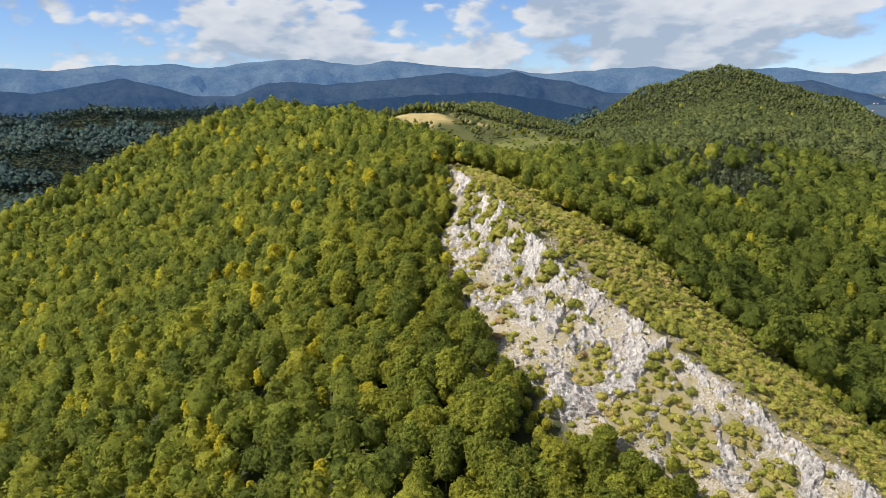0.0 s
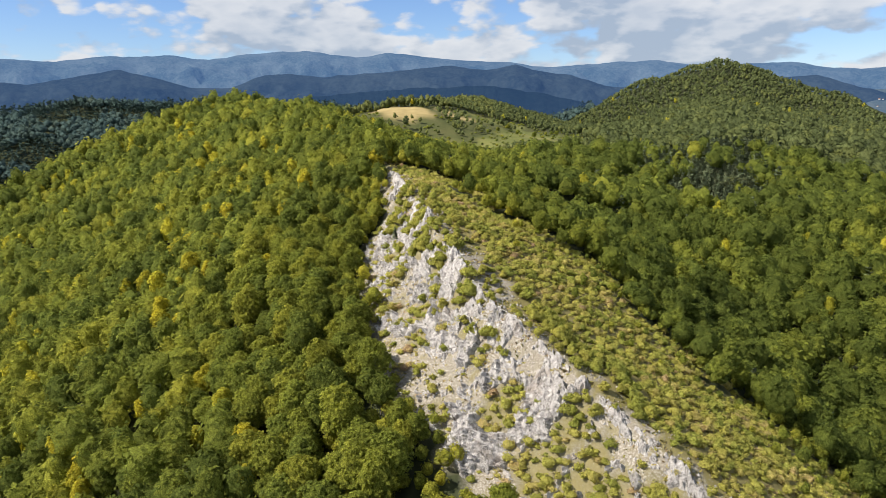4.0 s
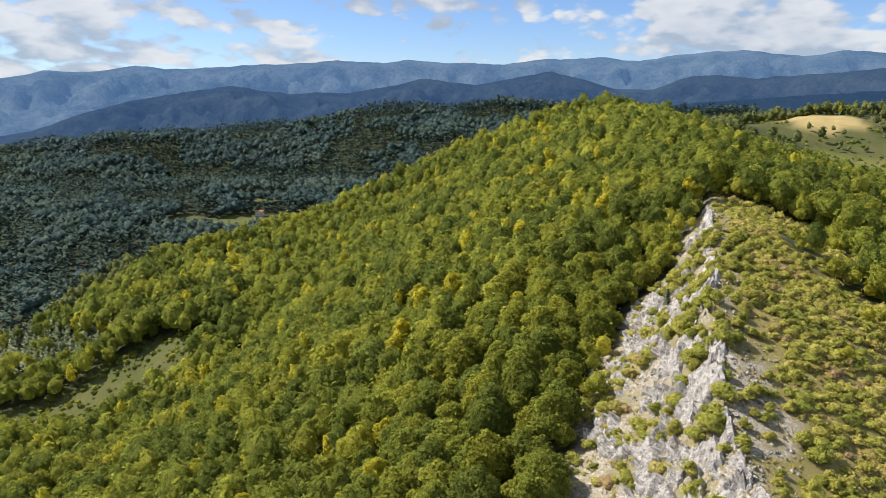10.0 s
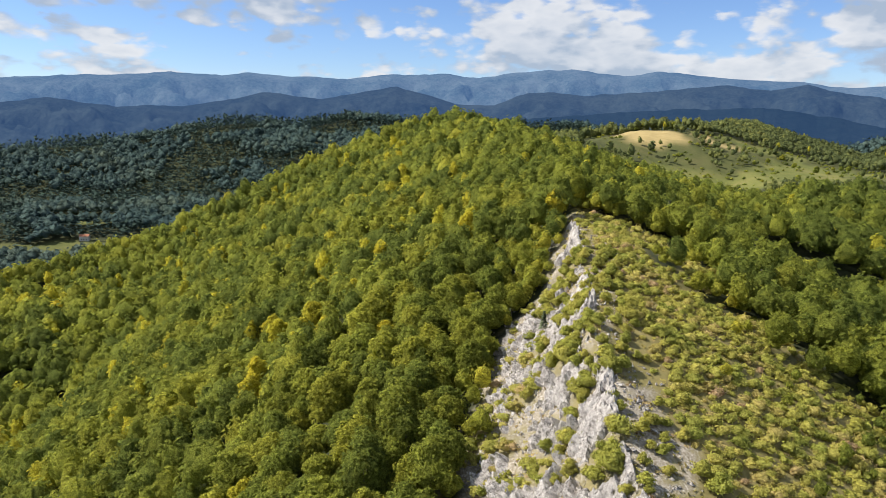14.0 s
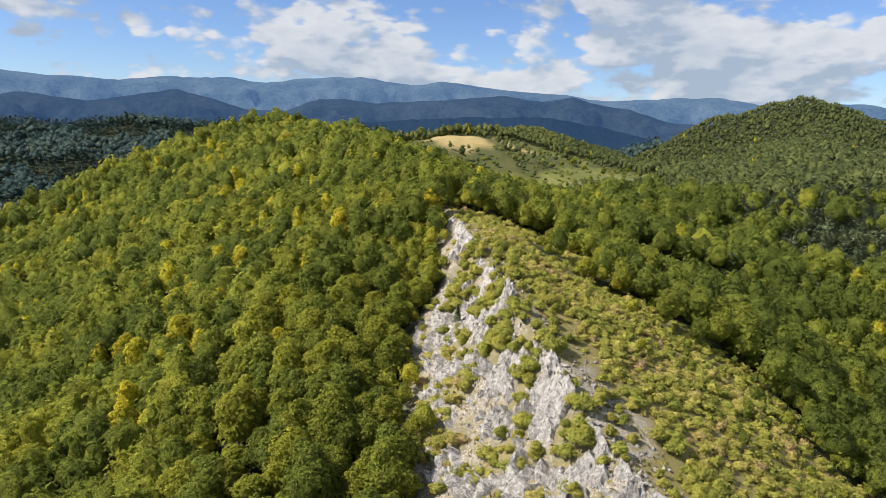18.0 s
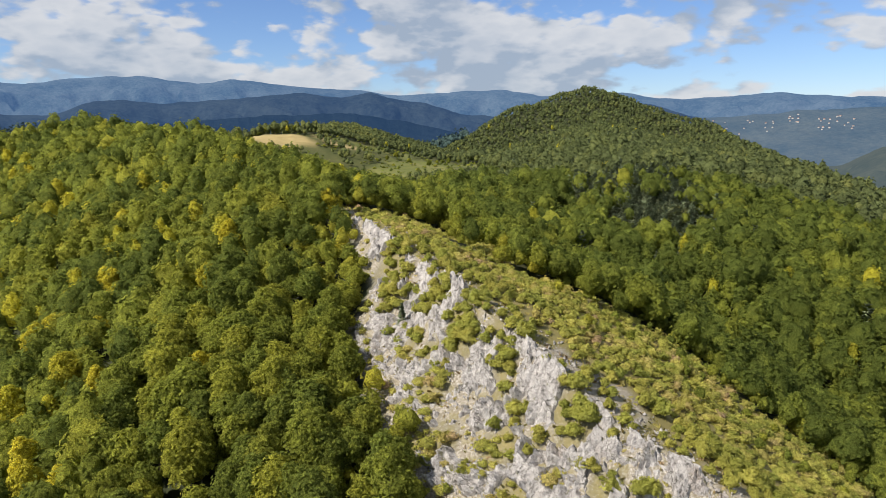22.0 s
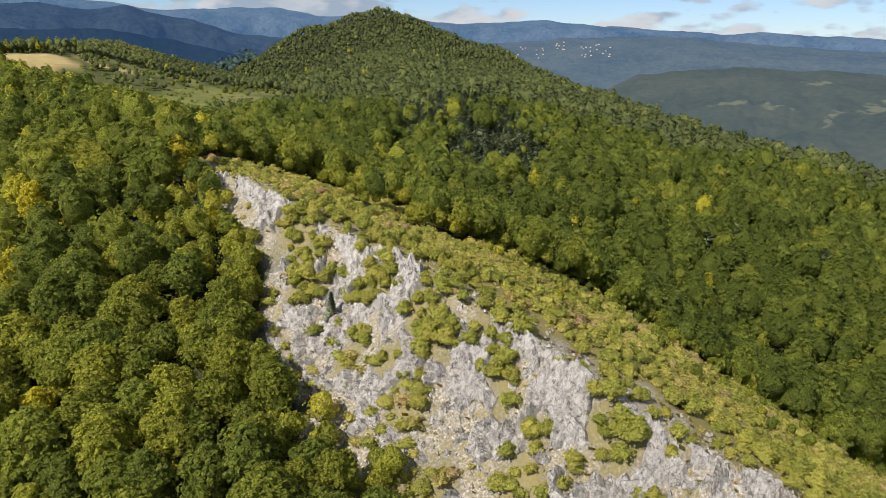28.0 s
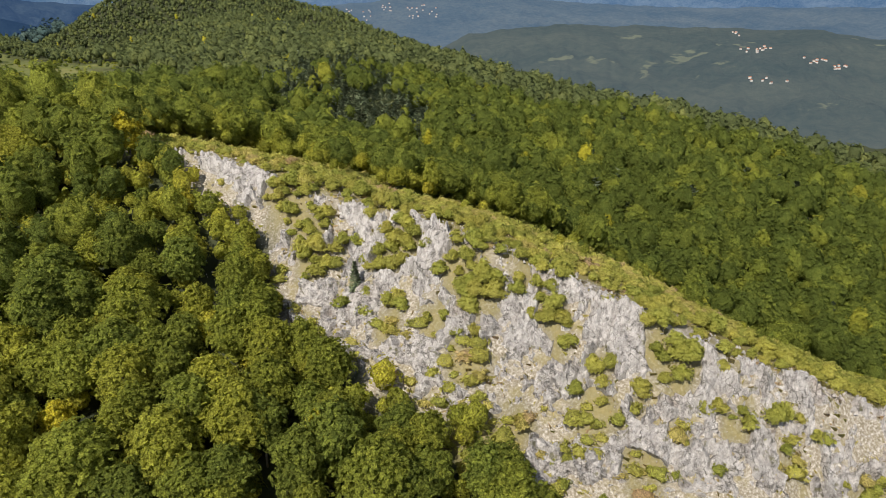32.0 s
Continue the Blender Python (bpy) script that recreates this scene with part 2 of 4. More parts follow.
M_far_pine = leaf_material("hazed_conifer_needles", HAZED_PINE, False, 0.15, 0.15, 0.5, 0.30)
M_leaf_hill = leaf_material("hill_forest_leaves", HILL, False, 0.4, 0.35, 1.8, 0.38)


def bark():
    k = Mat("bark", rough=0.9, spec=0.1)
    n = k.noise(3.0, 5)
    k.bump(n, 0.6, 0.05)
    return k.base(k.ramp(n, (0.3, (0.10, 0.085, 0.07)), (0.7, (0.24, 0.22, 0.19))))


M_bark = bark()


def ground_material():
    k = Mat("ground", rough=0.95, spec=0.1)
    n1, n2, n3 = k.noise(0.035, 5), k.noise(0.25, 6), k.noise(1.7, 6, 0.7)
    soil = k.ramp(n2, (0.3, (0.026, 0.032, 0.018)), (0.7, (0.052, 0.058, 0.028)))
    grass = k.ramp(k.calc("ADD", k.calc("MULTIPLY", n1, 0.6), k.calc("MULTIPLY", n3, 0.4)), (0.32, (0.075, 0.090, 0.028)), (0.50, (0.125, 0.135, 0.040)), (0.68, (0.20, 0.175, 0.07)))
    hay = k.ramp(k.calc("ADD", k.calc("MULTIPLY", k.noise(0.06, 3, vec=k.stretch(1, 5, 1, (0, 0, 0.5))), 0.6), k.calc("MULTIPLY", n3, 0.4)), (0.3, (0.26, 0.20, 0.085)), (0.7, (0.42, 0.33, 0.16)))
    grit = k.ramp(k.noise(2.2, 8, 0.8), (0.36, (0.12, 0.10, 0.065)), (0.48, (0.22, 0.19, 0.145)), (0.56, (0.36, 0.33, 0.29)), (0.64, (0.56, 0.53, 0.50)))
    scrub = k.ramp(k.calc("ADD", k.calc("MULTIPLY", n2, 0.4), k.calc("MULTIPLY", n3, 0.6)), (0.3, (0.135, 0.125, 0.048)), (0.7, (0.25, 0.205, 0.09)))
    col = k.mix(k.attr("meadow"), soil, grass)
    col = k.mix(k.attr("scrub"), col, scrub)
    col = k.mix(k.attr("hay"), col, hay)
    col = k.mix(k.attr("grit"), col, k.mix(k.calc('MULTIPLY', k.span(n2, 0.50, 0.64), 0.6), grit, scrub))
    k.bump(n3, 0.6, 0.25)
    return k.base(col)


def rock_material():
    k = Mat("limestone", rough=0.92, spec=0.12)
    steep = k.stretch(1, 1, 0.5, (0.25, 0.1, 0.3))
    n1, n2, n3 = k.noise(0.11, 4), k.noise(0.8, 12, 0.78, steep, 0.4), k.noise(6.0, 6, 0.8)
    pale = k.ramp(n2, (0.36, (0.11, 0.10, 0.096)), (0.42, (0.34, 0.315, 0.305)), (0.50, (0.50, 0.47, 0.455)), (0.62, (0.66, 0.62, 0.605)))
    stained = k.mix(k.calc("MULTIPLY", k.span(n1, 0.55, 0.68), 0.32), pale, (0.30, 0.215, 0.15))
    col = stained
    for size, dark, thin in ((0.30, 0.85, 0.045), (1.0, 0.7, 0.06)):
        v = k.node("ShaderNodeTexVoronoi")
        v.feature = "DISTANCE_TO_EDGE"
        v.inputs["Scale"].default_value = size
        wob = k.node("ShaderNodeVectorMath")
        wob.operation = "MULTIPLY_ADD"
        tex = k.node("ShaderNodeTexNoise")
        tex.inputs["Scale"].default_value = size * 1.6
        tex.inputs["Detail"].default_value = 5
        k.link(k.pos, tex.inputs["Vector"])
        k.link(tex.outputs["Color"], wob.inputs[0])
        wob.inputs[1].default_value = (1.6 / size, 1.6 / size, 1.6 / size)
        k.link(steep, wob.inputs[2])
        k.link(wob.outputs[0], v.inputs["Vector"])
        open_ = k.calc("MULTIPLY", k.calc("SUBTRACT", 1.0, k.span(v.outputs["Distance"], 0.0, thin)), k.calc("MULTIPLY", k.span(k.noise(size * 0.8, 2), 0.42, 0.58), dark))
        col = k.mix(open_, col, (0.075, 0.07, 0.06))
    moss = k.mix(k.calc("MULTIPLY", k.span(k.noise(0.4, 7, 0.7), 0.58, 0.66), 0.7), col, (0.16, 0.15, 0.06))
    fine = k.mix(0.6, moss, k.ramp(n3, (0.38, (0.25, 0.25, 0.25)), (0.62, (0.80, 0.80, 0.80))), "OVERLAY")
    k.bump(k.calc("ADD", k.calc("MULTIPLY", n2, 1.0), k.calc("MULTIPLY", n3, 0.35)), 1.0, 0.9)
    return k.base(fine)


def range_material(name, dark, light, glow, haze_glow, fields=0.0):
    """Far ranges: wooded flanks, a plain backdrop; glow paints in the kilometres of hazy air."""
    k = Mat(name, rough=1.0, spec=0.0)
    n = k.calc("ADD", k.calc("MULTIPLY", k.noise(0.004, 6, 0.6), 0.5), k.calc("MULTIPLY", k.noise(0.05, 6, 0.75), 0.5))
    col = k.ramp(n, (0.38, dark), (0.62, light))
    if fields:
        strips = k.noise(0.006, 4, 0.6, k.stretch(1, 1, 4))
        col = k.mix(k.calc("MULTIPLY", k.span(strips, 0.63, 0.68), 0.7), col, (0.11, 0.115, 0.065))
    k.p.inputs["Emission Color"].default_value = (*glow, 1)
    k.p.inputs["Emission Strength"].default_value = haze_glow
    k.bump(k.noise(0.03, 7, 0.75), 0.7, 16)
    return k.base(col)


M_ground, M_rock = ground_material(), rock_material()
# blue emission for air haze; mid and near ranges darkened for cloud shade
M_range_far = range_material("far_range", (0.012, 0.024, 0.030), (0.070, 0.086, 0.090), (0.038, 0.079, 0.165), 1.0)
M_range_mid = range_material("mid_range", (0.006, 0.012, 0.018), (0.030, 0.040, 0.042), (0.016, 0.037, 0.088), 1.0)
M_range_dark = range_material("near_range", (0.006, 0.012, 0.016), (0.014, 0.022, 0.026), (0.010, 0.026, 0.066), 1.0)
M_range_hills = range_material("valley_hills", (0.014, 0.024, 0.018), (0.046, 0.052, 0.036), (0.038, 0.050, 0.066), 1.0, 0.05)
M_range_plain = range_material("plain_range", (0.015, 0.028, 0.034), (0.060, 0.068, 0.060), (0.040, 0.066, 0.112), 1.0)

# ---------------------------------------------------------------- the lie of the land


def along(line, x, y):
    """Distance from a crest line of (x, y, ...) rows, the side (+ east), and the rows' other values at the nearest place, blended where two places are about as near."""
    best = np.full(x.shape, 1e12)
    side = np.ones(x.shape)
    legs = []
    for a, b in zip(line, line[1:]):
        dx, dy = b[0] - a[0], b[1] - a[1]
        s = np.clip(((x - a[0]) * dx + (y - a[1]) * dy) / (dx * dx + dy * dy), 0, 1)
        px, py = x - a[0] - s * dx, y - a[1] - s * dy
        d = np.hypot(px, py)
        side = np.where(d < best, np.sign(px * dy - py * dx), side)
        best = np.minimum(best, d)
        legs.append((d, s, a, b))
    soft = 2.5 + 0.13 * np.minimum(best, 300)
    total = np.zeros(x.shape)
    vals = [np.zeros(x.shape) for _ in line[0][2:]]
    for d, s, a, b in legs:
        w = np.exp(-np.minimum((d - best) / soft, 40)) * math.hypot(b[0] - a[0], b[1] - a[1])
        total += w
        vals = [v + w * (p + s * (q - p)) for v, p, q in zip(vals, a[2:], b[2:])]
    return best, side, [v / total for v in vals]


def smooth_max(a, b, k):
    h = np.clip(0.5 + 0.5 * (a - b) / k, 0, 1)
    return b + (a - b) * h + k * h * (1 - h)


def step(v, lo, hi):
    t = np.clip((v - lo) / (hi - lo), 0, 1)
    return t * t * (3 - 2 * t)


_rs = np.random.RandomState(7)
_waves = [(_rs.uniform(0, 6.28), _rs.uniform(0, 6.28), _rs.uniform(0, 6.28)) for _ in range(40)]


def rough_land(x, y, size, seed, octaves=4, fall=0.5):
    """Gentle unevenness from a few crossed waves."""
    total, amp, f = np.zeros(x.shape), 1.0, 6.283 / size
    for o in range(octaves):
        for j in range(3):
            ang, p, q = _waves[(seed * 5 + o * 3 + j) % 40]
            u = x * math.cos(ang) + y * math.sin(ang)
            v = -x * math.sin(ang) + y * math.cos(ang)
            total += amp * np.sin(u * f + p + 1.7 * np.sin(v * f * 0.7 + q)) / 3
        amp, f = amp * fall, f * 2.1
    return total


# crest of the rocky ridge and of the wooded hill behind it: x, y, height, cliff
CREST = [(200, 40, -46, 0), (142, 110, -16, 2), (108, 146, 1, 8), (90, 164, 11.5, 11), (76, 182, 20.5, 12), (60, 202, 30.5, 12.5), (47, 218.5, 37.5, 12.5), (40.5, 226, 41, 12.5), (36, 235, 43.8, 12.5), (33, 244, 47.2, 12.5), (30.5, 254, 50, 12.5),
         (24.5, 266, 54, 12.5), (22, 277, 56, 12.5), (19.5, 291, 57.3, 12), (13, 308, 60.5, 11), (6.6, 331, 63.2, 8), (2.3, 346, 65.6, 5), (-12, 400, 68, 0), (-60, 510, 80, 0), (-150, 640, 90, 0), (-185, 700, 90, 0), (-190, 800, 78, 0)]
SPUR = [(-170, 675, 90), (-230, 655, 78), (-310, 620, 42), (-400, 525, -14), (-450, 455, -32), (-530, 400, -58), (-640, 340, -86)]
PLATEAU = [(-190, 800, 74, 0.3), (-110, 900, 72, 0.28), (-48, 1010, 86, 0.27), (20, 1180, 84, 0.27), (62, 1370, 88, 0.28), (150, 1560, 30, 0.3), (260, 1800, -40, 0.3)]
EAST = [(345, 1700, 0, 0.5), (392, 1500, 92, 0.5), (432, 1420, 121, 0.5), (486, 1402, 141, 0.48), (542, 1390, 147, 0.46), (600, 1370, 134, 0.42), (632, 1330, 114, 0.40), (664, 1240, 86, 0.34), (655, 1130, 64, 0.26), (610, 1000, 50, 0.16), (520, 735, 22, 0.10), (490, 600, 10, 0.10),
        (500, 500, 2, 0.10), (532, 436, -12, 0.10), (567, 325, -34, 0.10), (620, 200, -55, 0.10), (700, 0, -75, 0.10)]
EAST_SPUR = [(540, 1340, 132, 0.5), (470, 1180, 88, 0.36), (385, 940, 64, 0.26), (340, 780, 53, 0.22), (258, 640, 43, 0.34), (245, 585, 37, 0.55)]
WEST_HILLS = [(-1750, 560, -50), (-1400, 950, 10), (-1180, 1230, 30), (-1040, 1370, 68), (-700, 1620, 84), (-350, 1760, 70), (100, 1900, 30)]
WEST_LUMP = [(-1300, 560, -70), (-900, 760, -48), (-700, 1000, -50)]


def land(x, y):
    x, y = np.asarray(x, float), np.asarray(y, float)
    d, side, (zc, cliff) = along(CREST, x, y)
    west = zc - cliff * (1 - np.exp(-(d / 12.5) ** 1.3)) - 0.455 * d - 0.0001 * d * d - 0.10 * np.clip(d - 180, 0, 150)
    e = np.minimum(d, 105)
    east = zc - 0.20 * e - 0.0018 * e * e - 0.6 * (d - e)
    east = np.where(y > 480, np.maximum(east, zc - 0.30 * d), east)
    h = np.where(side < 0, west, east)
    low = -92 + 12 * step(y, 500, 900) * step(-x, 300, 700)
    bowl = 15 + 19 * step(y, 535, 625) + 9 * step(y, 620, 830) - 0.27 * np.clip(480 - y, 0, 190) - 0.05 * np.clip(290 - y, 0, 800) - 0.10 * np.clip(y - 1100, 0, 900) - 0.08 * np.clip(x - 260, 0, 600) + 0.04 * np.clip(200 - x, 0, 120) * step(y, 480, 620) * (1 - step(y, 680, 820))
    base = low + (bowl - low) * step(x - 0.15 * (600 - y), -60, 120) * (1 - step(x, 500, 720))
    d, side, (z,) = along(SPUR, x, y)
    h = smooth_max(h, z - 0.43 * d, 14)
    d, side, (z, s) = along(PLATEAU, x, y)
    h = smooth_max(h, z - np.where(side > 0, s, 0.5) * np.maximum(d - 22, 0), 12)
    d, side, (z, s) = along(EAST, x, y)
    h = smooth_max(h, z - np.where(side > 0, s, 0.6) * (np.sqrt(d * d + 5000) - 70.7), 8)
    d, side, (z, s) = along(EAST_SPUR, x, y)
    h = smooth_max(h, z - s * (np.sqrt(d * d + 1600) - 40), 14)
    h = smooth_max(h, base, 12)
    for line, slope, k in ((WEST_HILLS, 0.30, 30), (WEST_LUMP, 0.12, 15)):
        d, side, (z,) = along(line, x, y)
        h = smooth_max(h, z - slope * (np.sqrt(d * d + 3600) - 60), k)
    # the hollow of the clearing below the spur
    h = h - 15 * np.exp(-(((x + 335) / 85) ** 2 + ((y - 290) / 52) ** 2))
    far = step(np.hypot(x, y - 300), 350, 1100)
    h = h + rough_land(x, y, 60, 1, 3) * (0.9 + 1.2 * far) + rough_land(x, y, 330, 3, 3) * (1.0 + 9 * step(np.hypot(x, y - 300), 800, 1500))
    return h


def crest_frame(x, y):
    d, side, (z, cliff) = along(CREST, np.asarray(x, float), np.asarray(y, float))
    return d * side, cliff


def oval(x, y, cx, cy, rx, ry, turn, wob=0.25):
    c, s = math.cos(turn), math.sin(turn)
    u, v = (x - cx) * c + (y - cy) * s, -(x - cx) * s + (y - cy) * c
    return 1 - step(np.hypot(u / rx, v / ry) + wob * rough_land(x, y, (rx + ry) * 0.8, 5, 3), 0.85, 1.15)


# clumps of bushes on the cliff: metres along the crest, metres down, width
CLUMPS = [(246, 2, 5.7), (251, 3, 3.2), (240, 6, 3.7), (254, 12, 2.8), (237, 11, 3.8), (219, 5, 4.3), (216, 4, 3.4), (213, 15, 3.8), (205, 12, 3), (204, 4, 4.3), (199, 7, 3.4), (193, 2, 2.7), (186, 5, 3.1), (182, 9, 1.9),
          (198, 16, 3.8), (175, 8, 2.3), (167, 2, 3.1), (163, 4, 3.7), (174, 14, 4.5), (187, 22, 4.4), (166, 18, 3.3), (154, 8, 2.3), (162, 11, 1.6), (147, 10, 1.9), (168, 10, 1.6), (155, 1, 1.3), (193, 26, 4.8)]
CLUMPS += [(132, 14, 6.6), (115, 18, 7.3), (114, 8, 6.5), (104, 10, 4.8), (97, 14, 6.8), (85, 6, 4.1), (91, 6, 3.4), (105, 16, 3.8), (76, 9, 4.4)]
_legs = np.hypot(np.diff([a for a, *_ in CREST]), np.diff([b for _, b, *_ in CREST]))
CREST_RUN = [(a, b, r) for (a, b, *_), r in zip(CREST, np.r_[0, np.cumsum(_legs)] - _legs[0])]


def clumps(x, y):
    d, side, (u,) = along(CREST_RUN, x, y)
    v = -d * side
    g = np.zeros(x.shape)
    wob = rough_land(x, y, 7, 3, 3) * 0.22
    for cu, cv, r in CLUMPS:
        g = np.maximum(g, 1 - step(np.hypot(u - cu, v - cv) / r + wob, 0.75, 1.1))
    return g


def zones(x, y):
    """Meadow, hay, scrub and grit, from 0 to 1, and how far trees may stand."""
    s, cliff = crest_frame(x, y)
    meadow = np.maximum.reduce([0.5 * oval(x, y, -350, 306, 66, 42, 1.1), oval(x, y, 135, 955, 70, 55, 0.5), oval(x, y, 110, 850, 62, 66, 0.2), oval(x, y, 30, 838, 70, 34, 0.2, 0.4), 0.7 * oval(x, y, -690, 690, 130, 38, 0.75),
                                oval(x, y, -800, 800, 60, 25, 0.6), oval(x, y, 90, 1060, 60, 28, 0.2, 0.5), oval(x, y, 246, 566, 14, 9, 0.2), 0.42 * oval(x, y, 95, 970, 150, 115, 0.3), 0.42 * oval(x, y, -40, 930, 70, 60, 0.3)])
    hay = np.maximum(oval(x, y, -46, 980, 44, 48, 0.4, 0.12), oval(x, y, 25, 1010, 40, 14, 2.6, 0.4))
    ridge = step(y, 60, 140) * (1 - step(y, 345, 400))
    wide = 78 - 38 * step(y, 255, 335) + 15 * rough_land(x, y, 40, 2, 4, 0.6)
    scrub = ridge * (s > 0) * (1 - step(s, wide - 10, wide + 4))
    ragged = 4.5 * rough_land(x, y, 14, 4, 3)
    deep = 31 - 5 * step(y, 236, 262) - 3 * step(y, 275, 292) - 14 * step(y, 288, 314) - 5 * step(y, 325, 350) - 8 * (1 - step(y, 150, 185))
    grit = ridge * (cliff > 3) * (s > -deep + ragged) * (s < 2.5 + 9 * step(y, 226, 238) * (1 - step(y, 246, 258)) + 1.2 * ragged)
    rocky = ridge * step(cliff, 3, 8) * (s <= 0) * step(s, -deep - 3 + ragged, -deep + 1 + ragged)
    green = clumps(x, y) * (s <= 2) * ridge
    grit = grit * (1 - 0.75 * green)
    free = 1 - np.maximum.reduce([meadow, hay, scrub, grit * 1.0, rocky])
    return meadow, hay, scrub, grit, rocky, free


def mesh_of(name, verts, faces_n, loops, mat, tint=None, smooth=False, normals=None):
    """A mesh from flat arrays: corner counts in faces_n (one number for all, or one a face) and corner indices in loops."""
    me = bpy.data.meshes.new(name)
    nf = len(loops) // faces_n
    me.vertices.add(len(verts))
    me.vertices.foreach_set("co", np.asarray(verts, np.float32).ravel())
    me.loops.add(len(loops))
    me.loops.foreach_set("vertex_index", np.asarray(loops, np.int32))
    me.polygons.add(nf)
    me.polygons.foreach_set("loop_start", np.arange(0, nf * faces_n, faces_n, dtype=np.int32))
    me.polygons.foreach_set("loop_total", np.full(nf, faces_n, np.int32))
    me.polygons.foreach_set("use_smooth", np.full(nf, smooth, bool))
    if tint is not None:
        at = me.attributes.new("tint", "FLOAT", "POINT")
        at.data.foreach_set("value", np.asarray(tint, np.float32))
    if normals is not None:
        me.attributes.new("custom_normal", "FLOAT_VECTOR", "POINT").data.foreach_set("vector", np.asarray(normals, np.float32).ravel())
    me.materials.append(mat)
    me.update(calc_edges=True)
    return me


def grid_loops(nu, nv):
    i = np.arange((nu - 1) * (nv - 1))
    r, c = i // (nv - 1), i % (nv - 1)
    a = r * nv + c
    return np.stack([a, a + nv, a + nv + 1, a + 1], 1).ravel()


def spread(lo, hi, c0, c1, fine, grow):
    """Grid lines that are fine between c0 and c1 and grow coarser outwards."""
    mid = list(np.arange(c0, c1 + fine, fine))
    step_, v = fine, mid[-1]
    while v < hi:
        step_ = min(step_ * grow, 60)
        v += step_
        mid.append(v)
    step_, v = fine, mid[0]
    while v > lo:
        step_ = min(step_ * grow, 60)
        v -= step_
        mid.insert(0, v)
    return np.array(mid)


def build_ground():
    gx = spread(-4850, 4850, -130, 160, 2.4, 1.05)
    gy = spread(-4700, 4950, 120, 380, 2.4, 1.05)
    X, Y = np.meshgrid(gx, gy, indexing="ij")
    Z = land(X, Y)
    out = step(np.hypot(X, Y - 100), 2300, 3600)
    Z = Z * (1 - out) + -70 * out
    me = mesh_of("ground", np.stack([X, Y, Z], -1).reshape(-1, 3), 4, grid_loops(len(gx), len(gy)), M_ground, smooth=True)
    meadow, hay, scrub, grit, rocky, free = zones(X, Y)
    meadow = np.maximum(meadow, 0.05 * step(np.hypot(X, Y - 250), 800, 1200))
    for key, v in (("meadow", meadow), ("hay", hay), ("scrub", np.maximum(scrub, clumps(X, Y))), ("grit", np.maximum(grit, rocky) * (1 - 0.8 * clumps(X, Y)))):
        me.attributes.new(key, "FLOAT", "POINT").data.foreach_set("value", v.astype(np.float32).ravel())
    tagged(new("ground", me), "hilly ground with leaf litter, dry meadows and gravel", "ground", kind="structure")


build_ground()


def range_form(az, R, skyline, dist, depth, seed, rough, base):
    """Place and height on a range, from azimuths in radians and R, from -1 at its foot over 0 at its crest."""
    el = np.interp(np.degrees(az), [a for a, _ in skyline], [b for _, b in skyline])
    el = el + 0.09 * rough_land(np.degrees(az), 0 * az + seed, 5.5, seed + 3, 4, 0.6)
    top = 98 + dist * np.tan(np.radians(el))
    r = dist + R * depth
    X, Y = np.sin(az) * r, 110 + np.cos(az) * r
    prof = np.where(R < 0, 1 - np.abs(R) ** 1.25, 1 - np.abs(R * 1.4) ** 1.5)
    ridges = rough_land(X, Y, 700, seed, 4, 0.55)
    folds = rough_land(az * dist, 0 * Y + seed * 50, 420, seed + 1, 3)
    spurs = np.abs(rough_land(az * dist + R * 420, R * 900, 520, seed + 5, 4, 0.6))
    flank = np.sin(np.clip(-R, 0, 1) * math.pi) * step(-R, 0.06, 0.3)
    Z = base + (top - base) * prof + (ridges * 0.35 + np.abs(folds) * 0.2 - spurs * 0.75) * rough * flank + rough_land(X, Y, 130, seed + 2, 3) * rough * 0.09 * step(-R, 0.0, 0.2)
    return X, Y, Z


def build_range(name, label, skyline, dist, depth, mat, seed, rough, base=-72):
    """A mountain range round the place: its skyline as (azimuth, elevation) in degrees, seen from over the ridge."""
    az = np.radians(np.linspace(skyline[0][0], skyline[-1][0], 560))
    rr = np.linspace(-1, 0.5, 46)
    A, R = np.meshgrid(az, rr, indexing="ij")
    me = mesh_of(name, np.stack(range_form(A, R, skyline, dist, depth, seed, rough, base), -1).reshape(-1, 3), 4, grid_loops(len(az), len(rr)), mat, smooth=True)
    return tagged(new(name, me), label, "mountains", kind="structure")


SKY_FAR = [(-110, 0.5), (-80, 0.8), (-68, 1.2), (-65, 1.9), (-63, 1.7), (-59, 2.3), (-57, 2.1), (-51, 2.5), (-44, 3.0), (-40, 2.85), (-38, 3.15), (-34.8, 2.9), (-30, 2.75), (-26.4, 3.2), (-22, 3.25),
           (-19.5, 3.0), (-15, 3.6), (-12, 3.75), (-8.2, 3.15), (-5.3, 3.5), (-2, 3.2), (1, 2.8), (4.5, 2.6), (8, 2.2), (13, 2.5), (16.5, 2.5), (19.5, 2.05), (25.7, 2.2), (28, 1.75), (31, 1.55),
           (36.7, 1.9), (40, 1.6), (47, 1.15), (50.5, 0.9), (52.5, 1.08), (58, 0.8), (62, 0.55), (80, 0.5), (120, 0.8)]
